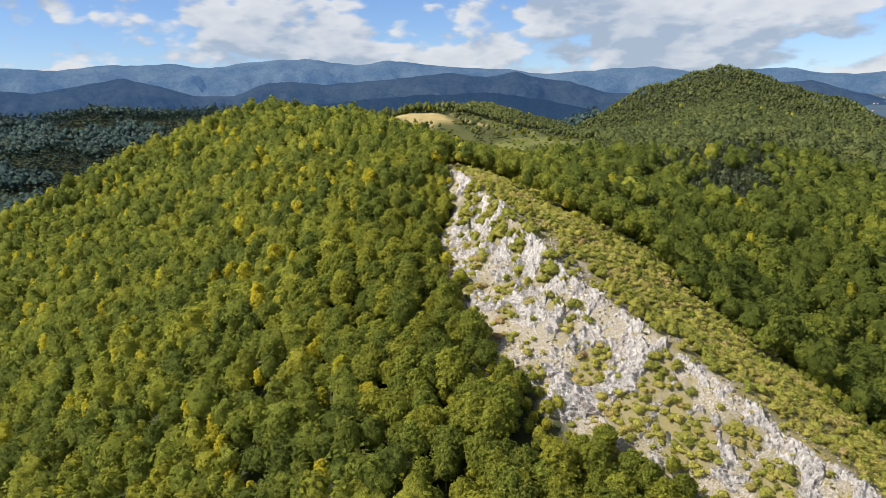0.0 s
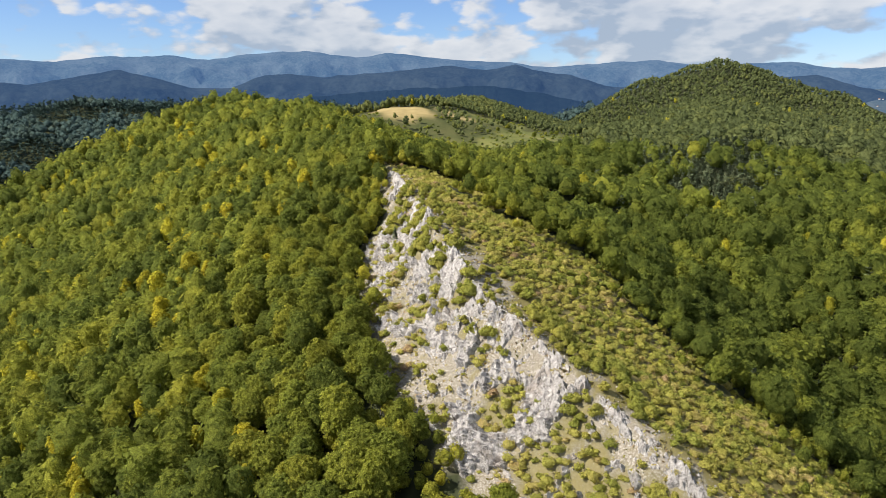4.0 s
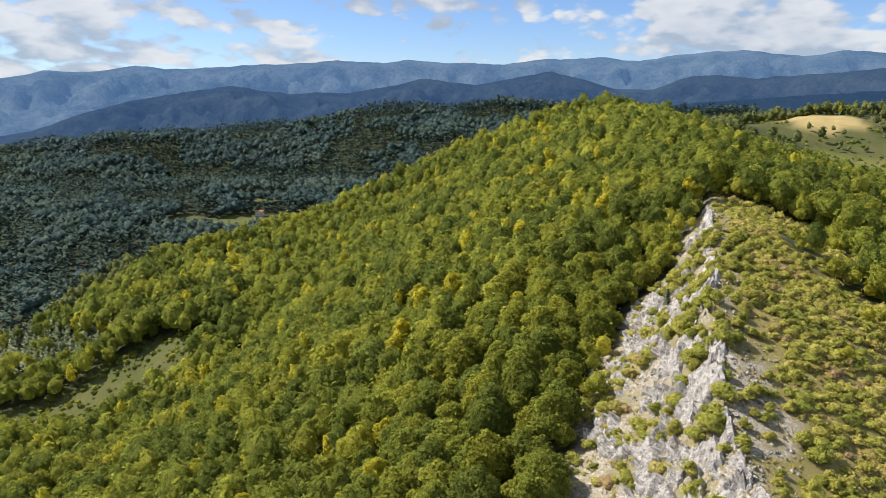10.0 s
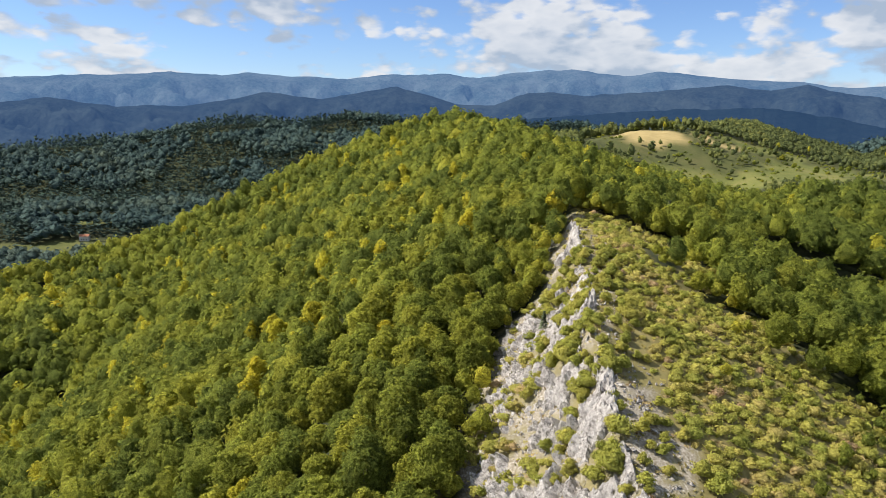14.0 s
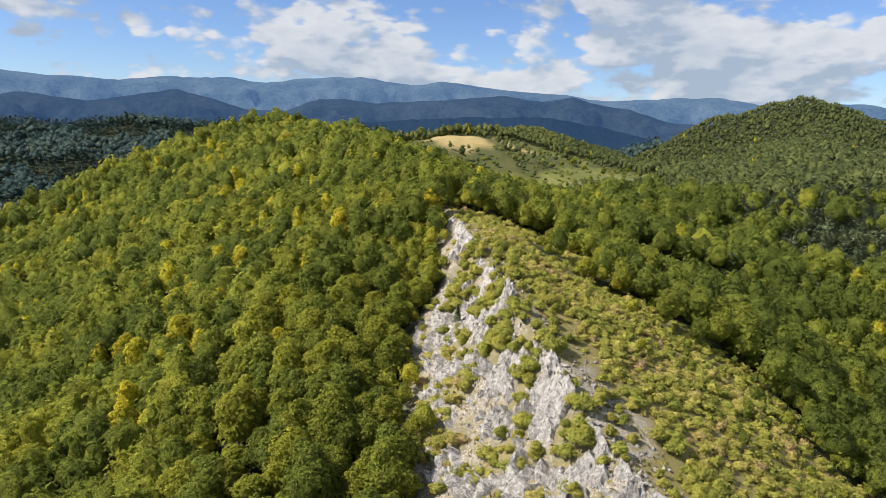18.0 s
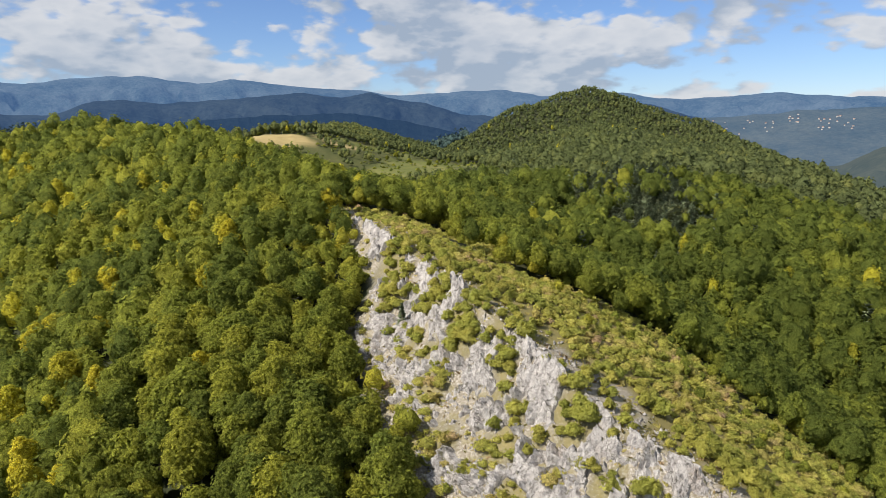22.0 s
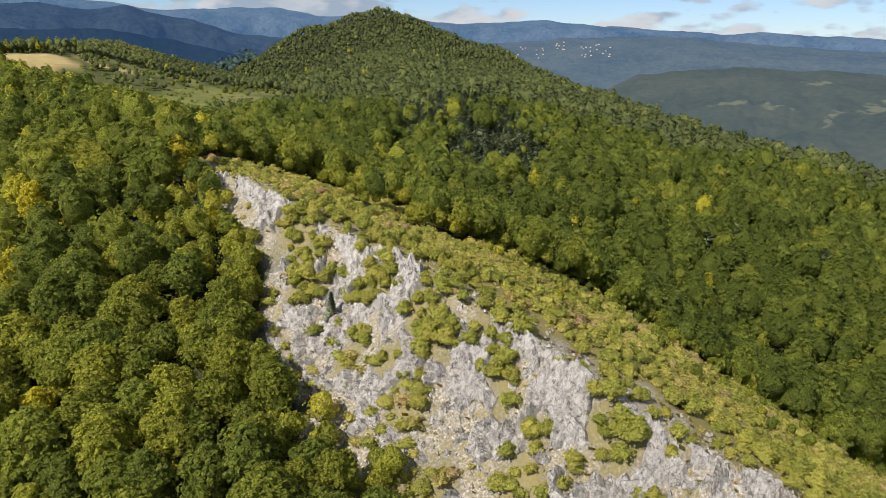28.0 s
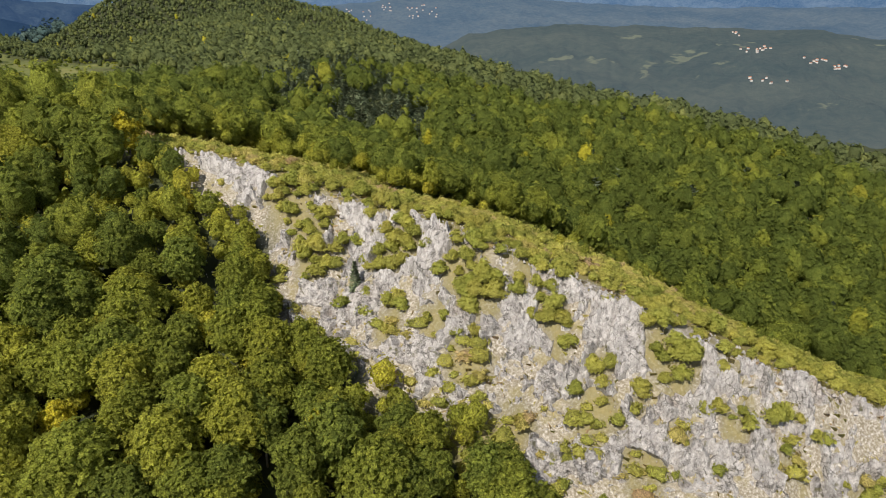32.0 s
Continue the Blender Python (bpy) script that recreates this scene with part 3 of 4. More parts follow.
SKY_MID = [(-110, -4.5), (-75, -3.5), (-68, -3.0), (-64, -1.6), (-60, -0.3), (-56, 0.35), (-52, 0.95), (-47.5, 0.35), (-42, 0.5), (-37, 1.6), (-32, 1.2), (-26, 2.3), (-21, 0.9), (-18, 0.8), (-15.3, 1.9),
           (-10, 1.7), (-5.5, 2.0), (0, 2.5), (3, 2.0), (5.4, 2.4), (9.6, 1.6), (12.8, 0.7), (17, 0.3), (22, 0.6), (25, 1.0), (28, 1.2), (31, 0.3), (35, -1.0), (40, -2.5)]
SKY_PLAIN = [(22, -1.5), (29, 0.2), (33, 0.1), (39.6, 0.6), (47, 0.75), (56, 0.0), (62, -0.3), (80, -0.4), (120, -0.5)]
SKY_SOUTH_EAST = [(34, -6), (38, -3.9), (41.3, -3.5), (43.7, -2.1), (46.9, -1.75), (51.3, -1.45), (55.7, -1.55), (62, -1.75), (69.7, -1.95), (74, -2.5), (90, -3.2), (125, -3.2)]
SKY_DARK = [(-34, -2.5), (-22, -0.9), (-10, 0.2), (-3, 0.7), (3.5, 0.8), (8.2, 0.1), (12.8, -1.0), (17, -2.2), (24, -3.2)]
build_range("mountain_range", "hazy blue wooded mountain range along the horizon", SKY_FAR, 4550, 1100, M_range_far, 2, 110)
build_range("mountain_range", "dark blue wooded mountains, cloud shade put into their colour", SKY_MID, 3200, 800, M_range_mid, 4, 80)
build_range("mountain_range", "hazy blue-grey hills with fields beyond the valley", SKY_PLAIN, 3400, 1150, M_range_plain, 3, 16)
build_range("mountain_range", "dark wooded foothill ridge, cloud shade put into its colour", SKY_DARK, 2250, 420, M_range_dark, 6, 14)
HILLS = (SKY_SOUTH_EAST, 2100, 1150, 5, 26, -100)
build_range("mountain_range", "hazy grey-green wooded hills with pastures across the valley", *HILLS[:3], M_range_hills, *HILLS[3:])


# ---------------------------------------------------------------- the limestone cliff


def build_cliff():
    """Jagged blocks of rock down the west side of the crest, in stretches that share their edges."""
    pts = np.array([(a, b) for a, b, *_ in CREST[1:18]], float)
    run = np.r_[0, np.cumsum(np.hypot(*np.diff(pts, axis=0).T))]
    cuts = (40, 84, 132, 172, 206, 238, 284)
    v = np.linspace(-4, 34, 96)
    for lo, hi in zip(cuts, cuts[1:]):
        u = np.linspace(lo, hi, int((hi - lo) / 0.4) + 1)
        U, V = np.meshgrid(u, v, indexing="ij")
        px, py = np.interp(U, run, pts[:, 0]), np.interp(U, run, pts[:, 1])
        tx = np.interp(U + 9, run, pts[:, 0]) - np.interp(U - 9, run, pts[:, 0])
        ty = np.interp(U + 9, run, pts[:, 1]) - np.interp(U - 9, run, pts[:, 1])
        ln = np.hypot(tx, ty)
        nx, ny = -ty / ln, tx / ln
        X, Y = px + nx * V, py + ny * V
        Z = land(X, Y)
        facet, fine, patch = (np.empty(X.shape) for _ in range(3))
        for i in range(X.shape[0]):
            for j in range(X.shape[1]):
                p = Vector((X[i, j], Y[i, j], Z[i, j]))
                w = p + noise.noise_vector(p * 0.4) * 0.5
                # angular blocks of three sizes, each face tilted its own way
                f = 0.0
                for size, amp in ((5.5, 1.5), (2.1, 1.0), (0.9, 0.42)):
                    q = Vector((w.x / size, w.y / size, w.z / (size * 2.1)))
                    near = noise.voronoi(q)[1][0]
                    f += amp * (noise.cell(near * 9.7) + 0.9 * noise.cell_vector(near * 7.3 + Vector((3, 1, 2))).dot(q - near))
                facet[i, j] = f
                fine[i, j] = noise.fractal(p * 1.1, 0.7, 2.0, 3)
                patch[i, j] = noise.fractal(Vector((p.x * 0.085, p.y * 0.085, p.z * 0.05)), 0.8, 2.1, 4)
        ragged = 4.0 * rough_land(X, Y, 14, 4, 3)
        # how deep the bare band reaches below the crest along the ridge
        deep = np.interp(U, (40, 62, 76, 88, 99, 110, 131, 150, 167, 180, 192, 199, 213, 232, 240, 247, 258, 270, 284), (2, 5, 9, 16, 18, 20, 17, 16, 20, 25, 25, 20, 20, 22, 15, 9, 6, 3, 1))
        bare = np.interp(U, (40, 100, 130, 175, 196, 212, 236, 250, 284), (-0.8, -1.0, -1.2, -1.2, -1.1, -0.75, -0.65, -0.25, -0.1))
        band = step(V, -1.8, 0.6) * (1 - step(V, deep + ragged * 0.7, deep + 4 + ragged * 0.7))
        rock = band * step(patch, bare - 0.03, bare + 0.06)
        low = step(patch, -0.12, 0.1) * step(V, deep, deep + 3) * (1 - step(V, 24 + ragged, 29 + ragged)) * step(U, 84, 96) * (1 - step(U, 150, 162))
        low = np.maximum(low * 0.999, step(V, 17, 19) * (1 - step(V, 30, 33)) * step(U, 125, 129) * (1 - step(U, 138, 142)))
        rock = np.maximum(np.maximum(rock, low), band * (1 - step(np.abs(V - 0.8), 0.8, 2.6)) * step(patch, -0.7, -0.4))
        rock = rock * (1 - step(clumps(X, Y), 0.55, 0.95))
        lift = facet * 0.9 + fine * 0.12 + 0.55
        lift = lift + 4.5 * np.exp(-((U - 133) / 7) ** 2 - ((V - 24) / 6) ** 2)  # the crag below the main band
        lift = np.where(rock > 0, lift * rock, 0) - (1 - rock) * 1.9
        dn = np.clip(V, 0, 12) / 12
        X = X + nx * lift * 0.7 * dn
        Y = Y + ny * lift * 0.7 * dn
        Z = Z + lift * (1 - 0.4 * dn)
        # each outcrop in crags along the top and lower faces below them
        outcrop = new("rock_outcrop")
        outcrop.location = (float(X[len(u) // 2, 30]), float(Y[len(u) // 2, 30]), float(Z[len(u) // 2, 30]))
        tagged(outcrop, "pale grey jagged limestone cliff along the ridge", "rock", "limestone cliff")
        P = np.stack([X, Y, Z], -1) - np.array(outcrop.location)
        iu, iv = np.linspace(0, len(u) - 1, 5).astype(int), (0, 22, 44, len(v) - 1)
        for a, b in zip(iu, iu[1:]):
            for c, d, kind in zip(iv, iv[1:], ("crag", "rock_face", "lower_face")):
                if rock[a:b + 1, c:d + 1].max() > 0.05:
                    piece = new(kind, mesh_of(kind, P[a:b + 1, c:d + 1].reshape(-1, 3), 4, grid_loops(b - a + 1, d - c + 1), M_rock, smooth=False))
                    piece.parent = outcrop


build_cliff()

# ---------------------------------------------------------------- trees


def part(name, me, parent, label=""):
    ob = new(name, me)
    ob.parent = parent
    return tagged(ob, label) if label else ob


def unit(v):
    return v / np.maximum(np.linalg.norm(v, axis=-1, keepdims=True), 1e-9)


def leaf_cards(rng, centres, radii, count, size, up=0.45, jitter=0.62):
    """Small bent leaf sprays over the outside of round lobes: four corners each, and their soft normals."""
    n_l = len(radii)
    radii, tall = radii[:, 0], radii[:, 1]
    w = radii ** 2 * tall
    pick = rng.choice(n_l, count, p=w / w.sum())
    v = rng.normal(size=(count, 3))
    v[:, 2] = np.abs(v[:, 2]) * 1.15 - 0.30
    v = unit(v)
    rad = radii[pick] * rng.uniform(0.76, 1.16, count)
    stretch = np.stack([np.ones(count), np.ones(count), tall[pick]], 1)
    p = centres[pick] + v * rad[:, None] * stretch
    out = unit(v / stretch)
    nrm = unit(out + (0, 0, up) + rng.normal(size=(count, 3)) * jitter * 0.8)
    a = unit(np.cross(nrm, rng.normal(size=(count, 3))))
    b = np.cross(nrm, a)
    s = (size * rng.uniform(0.6, 1.35, count))[:, None]
    bend = nrm * s * 0.30
    quad = np.stack([p - a * s, p - b * s * 0.72 + bend, p + a * s, p + b * s * 0.72 + bend], 1)
    whole = unit((p - centres[0]) / (1, 1, tall[0]))
    soft = unit(out * 0.35 + whole * 0.25 + nrm)
    return quad.reshape(-1, 3), np.repeat(soft, 4, 0)


def leaf_mass(rng, centres, radii, nu, nv, fill=0.87):
    """The close inner foliage that the sprays stand out of: the hull of the lobes, lobe by lobe, in small faces."""
    a = np.linspace(0, 6.2832, nu + 1)
    e = np.linspace(-0.75, 1.5708, nv + 1)
    A, E = np.meshgrid(a, e, indexing="ij")
    A = A + np.where((np.arange(nv + 1) % 2) > 0, 3.1416 / nu, 0)
    v = np.stack([np.cos(A) * np.cos(E), np.sin(A) * np.cos(E), np.sin(E)], -1)
    v = v * (1, 1, radii[0, 1])
    dist = np.full(A.shape, 0.0)
    owner = np.zeros(A.shape, int)
    for i, (c, (r, tall)) in enumerate(zip(centres, radii)):
        k = np.array((1, 1, 1 / tall))
        d, o = v * k, (c - centres[0]) * k
        dd = (d * d).sum(-1)
        bq = (d * o).sum(-1)
        disc = bq * bq - dd * ((o * o).sum() - r * r)
        t = np.where(disc > 0, (bq + np.sqrt(np.maximum(disc, 0))) / dd, 0)
        owner = np.where(t > dist, i, owner)
        dist = np.maximum(dist, t)
    wob = rng.uniform(0.93, 1.05, A.shape)
    wob[-1] = wob[0]
    dist[-1], owner[-1] = dist[0], owner[0]
    p = centres[0] + v * (dist * fill * wob)[..., None]
    whole = unit((p - centres[0]) / (1, 1, radii[0, 1]))
    own = unit((p - centres[owner]) / np.stack([np.ones(A.shape), np.ones(A.shape), radii[owner, 1]], -1))
    n = unit(whole * 0.45 + own * 0.55 + (0, 0, 0.12))

    def faces(g):
        return np.stack([g[:-1, :-1], g[1:, :-1], g[1:, 1:], g[:-1, 1:]], 2).reshape(-1, 3)
    return faces(p), faces(n)


def foliage(rng, centres, radii, count, size, nu, nv, up=0.45):
    cards, n1 = leaf_cards(rng, centres, radii, count, size, up)
    mass, n2 = leaf_mass(rng, centres, radii, nu, nv)
    return np.concatenate([cards, mass]), np.concatenate([n1, n2])


def lobes(rng, height, width, n, low=0.22, core=0.37):
    """One broad dome and the smaller boughs that stand out of it; the base of the tree is at 0. Rows of radii: width, and height in its terms."""
    c, r = [], []
    mid = height * (low + 1) / 2
    half = height * (1 - low) / 2
    c.append((0, 0, mid - half * 0.10))
    r.append((width * core, half * 0.90 / (width * 0.37)))
    for i in range(n):
        f = rng.uniform(0.05, 1) ** 0.75
        a = rng.uniform(0, 6.283)
        q = width * 0.41 * math.sqrt(max(0.02, 1 - (2 * f - 1) ** 2)) * (0.92 if f > 0.5 else 1.0)
        c.append((math.cos(a) * q * 0.86, math.sin(a) * q * 0.86, mid + half * (2 * f - 1) * 0.80))
        r.append((width * rng.uniform(0.10, 0.19), rng.uniform(0.7, 1.0)))
    c.append((rng.uniform(-0.08, 0.08) * width, rng.uniform(-0.08, 0.08) * width, mid + half * 0.72))
    r.append((width * 0.17, 1.1))
    return np.array(c), np.array(r)


def pine_cards(rng, height, width, count, size):
    """Drooping needle sprays in rough whorls up a cone."""
    f = rng.uniform(0, 1, count) ** 1.25
    f = (np.floor(f * 13) + rng.uniform(0.2, 0.6, count)) / 13
    a = rng.uniform(0, 6.283, count)
    q = width * 0.5 * (1 - f) ** 0.85 * np.sqrt(rng.uniform(0.15, 1, count))
    p = np.stack([np.cos(a) * q, np.sin(a) * q, height * (0.10 + 0.9 * f) - q * 0.18], 1)
    out = np.stack([np.cos(a), np.sin(a), -0.25 + 0.7 * f], 1)
    out /= np.linalg.norm(out, axis=1, keepdims=True)
    sidew = np.cross(out, (0, 0, 1)) + rng.normal(size=(count, 3)) * 0.25
    sidew /= np.linalg.norm(sidew, axis=1, keepdims=True)
    s = (size * rng.uniform(0.7, 1.3, count))[:, None]
    drop = np.array((0, 0, 1)) * s * 0.25
    verts = np.stack([p - out * s * 0.5, p - sidew * s * 0.5 - drop, p + out * s, p + sidew * s * 0.5 - drop], 1).reshape(-1, 3)
    verts = verts.reshape(-1, 4, 3)
    soft = unit(np.stack([np.cos(a), np.sin(a), 0 * a + 0.75], 1) + rng.normal(size=(count, 3)) * 0.15)
    turned = (np.cross(verts[:, 2] - verts[:, 0], verts[:, 3] - verts[:, 1]) * soft).sum(1) < 0
    verts[turned] = verts[turned][:, ::-1]
    return verts.reshape(-1, 3), np.repeat(soft, 4, 0)


def quads(name, shape, mat, tint=None):
    verts, normals = shape
    return mesh_of(name, verts, 4, np.arange(len(verts)), mat, tint, smooth=True, normals=normals)


def trunk_mesh(rng, height, girth, limbs=5):
    bm = bmesh.new()

    def tube(a, b, ra, rb):
        m = (Vector(b) - Vector(a)).to_track_quat("Z", "Y").to_matrix().to_4x4()
        m.translation = (Vector(a) + Vector(b)) / 2
        bmesh.ops.create_cone(bm, cap_ends=True, segments=7, radius1=ra, radius2=rb, depth=(Vector(b) - Vector(a)).length, matrix=m)

    tube((0, 0, -1.2), (0.1, 0, height * 0.45), girth, girth * 0.7)
    tube((0.1, 0, height * 0.44), (0, 0.1, height * 0.8), girth * 0.7, girth * 0.25)
    for i in range(limbs):
        a, z = rng.uniform(0, 6.283), height * rng.uniform(0.25, 0.6)
        q = height * rng.uniform(0.12, 0.2)
        tube((0, 0, z), (math.cos(a) * q, math.sin(a) * q, z + q * 0.9), girth * 0.4, girth * 0.1)
    me = bpy.data.meshes.new("trunk")
    bm.to_mesh(me)
    bm.free()
    me.materials.append(M_bark)
    return me


def make_tree(name, label, category, group, crown, trunk):
    ob = new(name)
    part("trunk", trunk, ob)
    part("crown", crown, ob)
    return tagged(ob, label, category, group)


def sow(rng, x0, x1, y0, y1, gap):
    """Places on a shaken grid."""
    gx, gy = np.meshgrid(np.arange(x0, x1, gap), np.arange(y0, y1, gap * 0.87), indexing="ij")
    gx = gx + (np.arange(gx.shape[1]) % 2) * gap * 0.5
    gx = gx + rng.uniform(-0.36, 0.36, gx.shape) * gap
    gy = gy + rng.uniform(-0.36, 0.36, gy.shape) * gap
    return gx.ravel(), gy.ravel()


RNG = np.random.RandomState(11)
NEAR_LINE = [(75, 120), (15, 190), (-22, 245), (-38, 300)]

# prototypes: the origin stands at the foot
BEECH = []
for k in range(9):
    h_, w_ = RNG.uniform(13, 17), RNG.uniform(9.4, 13)
    c_, r_ = lobes(RNG, h_, w_, RNG.randint(18, 28))
    BEECH.append((quads("crown", foliage(RNG, c_, r_, 1350, 0.50, 12, 6), M_leaf), trunk_mesh(RNG, h_, 0.26), h_))
AUTUMN = []
for k in range(3):
    h_, w_ = RNG.uniform(13, 16), RNG.uniform(6.5, 8.5)
    c_, r_ = lobes(RNG, h_, w_, 14)
    AUTUMN.append((quads("crown", foliage(RNG, c_, r_, 900, 0.50, 12, 6), M_yellow), trunk_mesh(RNG, h_, 0.22), h_))
PINES = []
for k in range(3):
    h_ = RNG.uniform(9, 13)
    PINES.append((quads("crown", pine_cards(RNG, h_, h_ * 0.42, 700, 0.75), M_pine), trunk_mesh(RNG, h_, 0.16, 0), h_))
BUSH = []
for k in range(7):
    h_, w_ = RNG.uniform(2.0, 3.6), RNG.uniform(3.4, 5.2)
    c_, r_ = lobes(RNG, h_, w_, 15, low=0.05, core=0.27)
    BUSH.append((quads("crown", foliage(RNG, c_, r_, 520, 0.24, 9, 5), M_shrub), trunk_mesh(RNG, h_, 0.06, 4), h_))

X_, Y_ = sow(RNG, -520, 720, -40, 1420, 7.2)
far_ = np.hypot(X_ - 0, Y_ - 230)
m_, hy_, sc_, gr_, ro_, free_ = zones(X_, Y_)
keep_ = (free_ > 0.55) & ~((Y_ < 130) & (np.abs(X_ - 60) > 300)) & (RNG.uniform(size=X_.shape) < np.where(far_ > 600, 0.8, 0.97))
# nothing on the far sides of the hills
for line_, away_, margin_ in ((SPUR, 1, 40), (EAST, -1, 30), (PLATEAU, -1, 55)):
    d_, side_, _ = along(line_, X_, Y_)
    keep_ &= ~((side_ == away_) & (d_ > margin_) & (True if line_ is EAST else X_ < -190 if line_ is SPUR else (Y_ > 860) & (Y_ < 1340)))
# open woodland and pasture on the plateau
past_ = np.maximum.reduce([0.84 * oval(X_, Y_, 95, 970, 140, 110, 0.3), 1.3 * oval(X_, Y_, -45, 912, 75, 66, 0.3), 1.25 * oval(X_, Y_, 80, 845, 120, 80, 0.1)])
keep_ &= RNG.uniform(size=X_.shape) > past_ * 0.72
keep_ &= np.hypot(X_ - 26, Y_ - 184) > 12  # below the lower crag
X_, Y_, far_, free_ = X_[keep_], Y_[keep_], far_[keep_], free_[keep_]
Z_ = land(X_, Y_)
nd_, _, _ = along([(a, b, 0) for a, b in NEAR_LINE], X_, Y_)
hue_ = np.clip(np.where(X_ > 90, 0.02, 0.19) + 0.20 * rough_land(X_, Y_, 90, 6, 3) + RNG.normal(size=X_.shape) * np.where(far_ < 450, 0.13, 0.12), 0, 1)
warm_ = rough_land(X_, Y_, 120, 2, 2)
yellow_ = RNG.uniform(size=X_.shape) < np.where((X_ < 10) & (far_ < 480), 0.07 + 0.13 * step(warm_, 0.0, 0.6), 0.004)
SPOTS = ((-28, 206), (-107, 278), (-50, 298), (-90, 420), (-75, 311), (-98, 372), (-87, 288), (-29, 191), (-40, 182), (-62, 182), (-54, 235), (-45, 215), (-163, 261), (-150, 256), (-72, 390),
         (-84, 314), (-88, 391), (-123, 243), (-441, 443), (-489, 421), (-107, 357), (-76, 206), (-39, 215), (-76, 277), (-101, 381), (-99, 434), (203, 472), (183, 424), (-21, 265))
yellow_ &= (RNG.uniform(size=X_.shape) < 0.7) & (nd_ > 40)
for a_, b_ in SPOTS:
    yellow_[np.argmin(np.hypot(X_ - a_, Y_ - b_))] = True
in_conif_ = (oval(X_, Y_, 242, 615, 120, 50, 1.12, 0.25) > 0.5) | (oval(X_, Y_, -470, 300, 70, 60, 0.2, 0.3) > 0.5) 
conif_ = ((RNG.uniform(size=X_.shape) < np.where(X_ > 120, 0.06, 0.003)) | (in_conif_ & (RNG.uniform(size=X_.shape) < 0.8)))
s_, cl_ = crest_frame(X_, Y_)
size_ = RNG.uniform(0.80, 1.26, X_.shape) * np.where((X_ > -480) & (X_ < -285) & (Y_ > 335) & (Y_ < 440), 1.3, 1.0) * np.where((X_ > 90) & (far_ < 850), RNG.uniform(0.75, 1.3, X_.shape), np.where(far_ > 850, 0.85, 1.0)) * np.where((s_ < 0) & (s_ > -42) & (Y_ < 350), np.interp(s_, (-42, -16), (0.92, 0.55)), 1.0) * np.where((s_ > 0) & (s_ < 110), 0.8, 1.0) * np.where((X_ > -30) & (X_ < 190) & (Y_ > 690) & (Y_ < 1060), 0.6, 1.0)
order_ = np.argsort(nd_)
single_ = np.zeros(X_.shape, bool)


def plant(protos, idx, name, label, category, group):
    for i in idx:
        crown, trunk, hh = protos[RNG.randint(len(protos))]
        ob = make_tree(name, label, category, group, crown, trunk)
        s = size_[i]
        ob.matrix_basis = Matrix.Translation((X_[i], Y_[i], Z_[i] - 0.3)) @ Matrix.Rotation(RNG.uniform(0, 6.283), 4, "Z") @ Matrix.Diagonal((s, s, s * RNG.uniform(0.9, 1.1), 1))
        single_[i] = True


green_i = [i for i in order_ if not yellow_[i] and not conif_[i]][:300]
yellow_i = [i for i in order_ if yellow_[i]][:45]
pine_i = [i for i in order_ if conif_[i] and not yellow_[i]][:40]
plant(BEECH, green_i, "beech_tree", "broad green beech tree in close forest on the slope", "tree", "beech trees of the slope")
plant(AUTUMN, yellow_i, "autumn_tree", "yellow autumn tree standing among green beeches", "tree", "yellow trees of the slope")
plant(PINES, pine_i, "pine_tree", "dark green conifer standing among broad-leaved trees", "tree", "conifers")


def lone(protos, k, x, y, scale, name, label):
    """One tree that stands out, at its own place."""
    crown, trunk, _ = protos[k]
    ob = make_tree(name, label, "tree", "", crown, trunk)
    ob.matrix_basis = Matrix.Translation((x, y, float(land([x], [y])[0]) - 0.2)) @ Matrix.Diagonal((scale, scale, scale, 1))


lone(PINES, 0, 7.0, 288.4, 0.55, "pine_tree", "small dark conifer growing out of the pale cliff")
lone(BEECH, 2, 44.0, 318.0, 0.55, "beech_tree", "dark green round tree standing in the ridge scrub")
lone(BEECH, 5, 205.0, 475.0, 1.15, "beech_tree", "tall light green tree at the edge of the conifers")
lone(AUTUMN, 1, 192.0, 435.0, 1.0, "autumn_tree", "rust-tinged yellow tree among dark green forest")
for k_, (x_, y_) in enumerate(((-98, 1030), (-88, 1038), (-79, 1036), (-70, 1042), (-61, 1040), (-51, 1044), (-42, 1041), (-33, 1045), (-24, 1040), (-104, 1020))):
    lone(BEECH, k_ % 9, x_, y_, 0.62 + 0.05 * (k_ % 3), "beech_tree", "small round green tree in the row behind the mown hay field")
lone(PINES, 1, -12.0, 1030.0, 1.1, "pine_tree", "dark conifer standing beside the mown hay field")
for k_, (x_, y_) in enumerate(((70, 925), (84, 950), (110, 940), (128, 905), (150, 968), (160, 985), (166, 975), (100, 985), (62, 960), (185, 1000))):
    lone(BEECH, k_ % 9, x_, y_, 0.40 + 0.09 * (k_ % 4), "beech_tree", "single green tree standing in the open meadow")


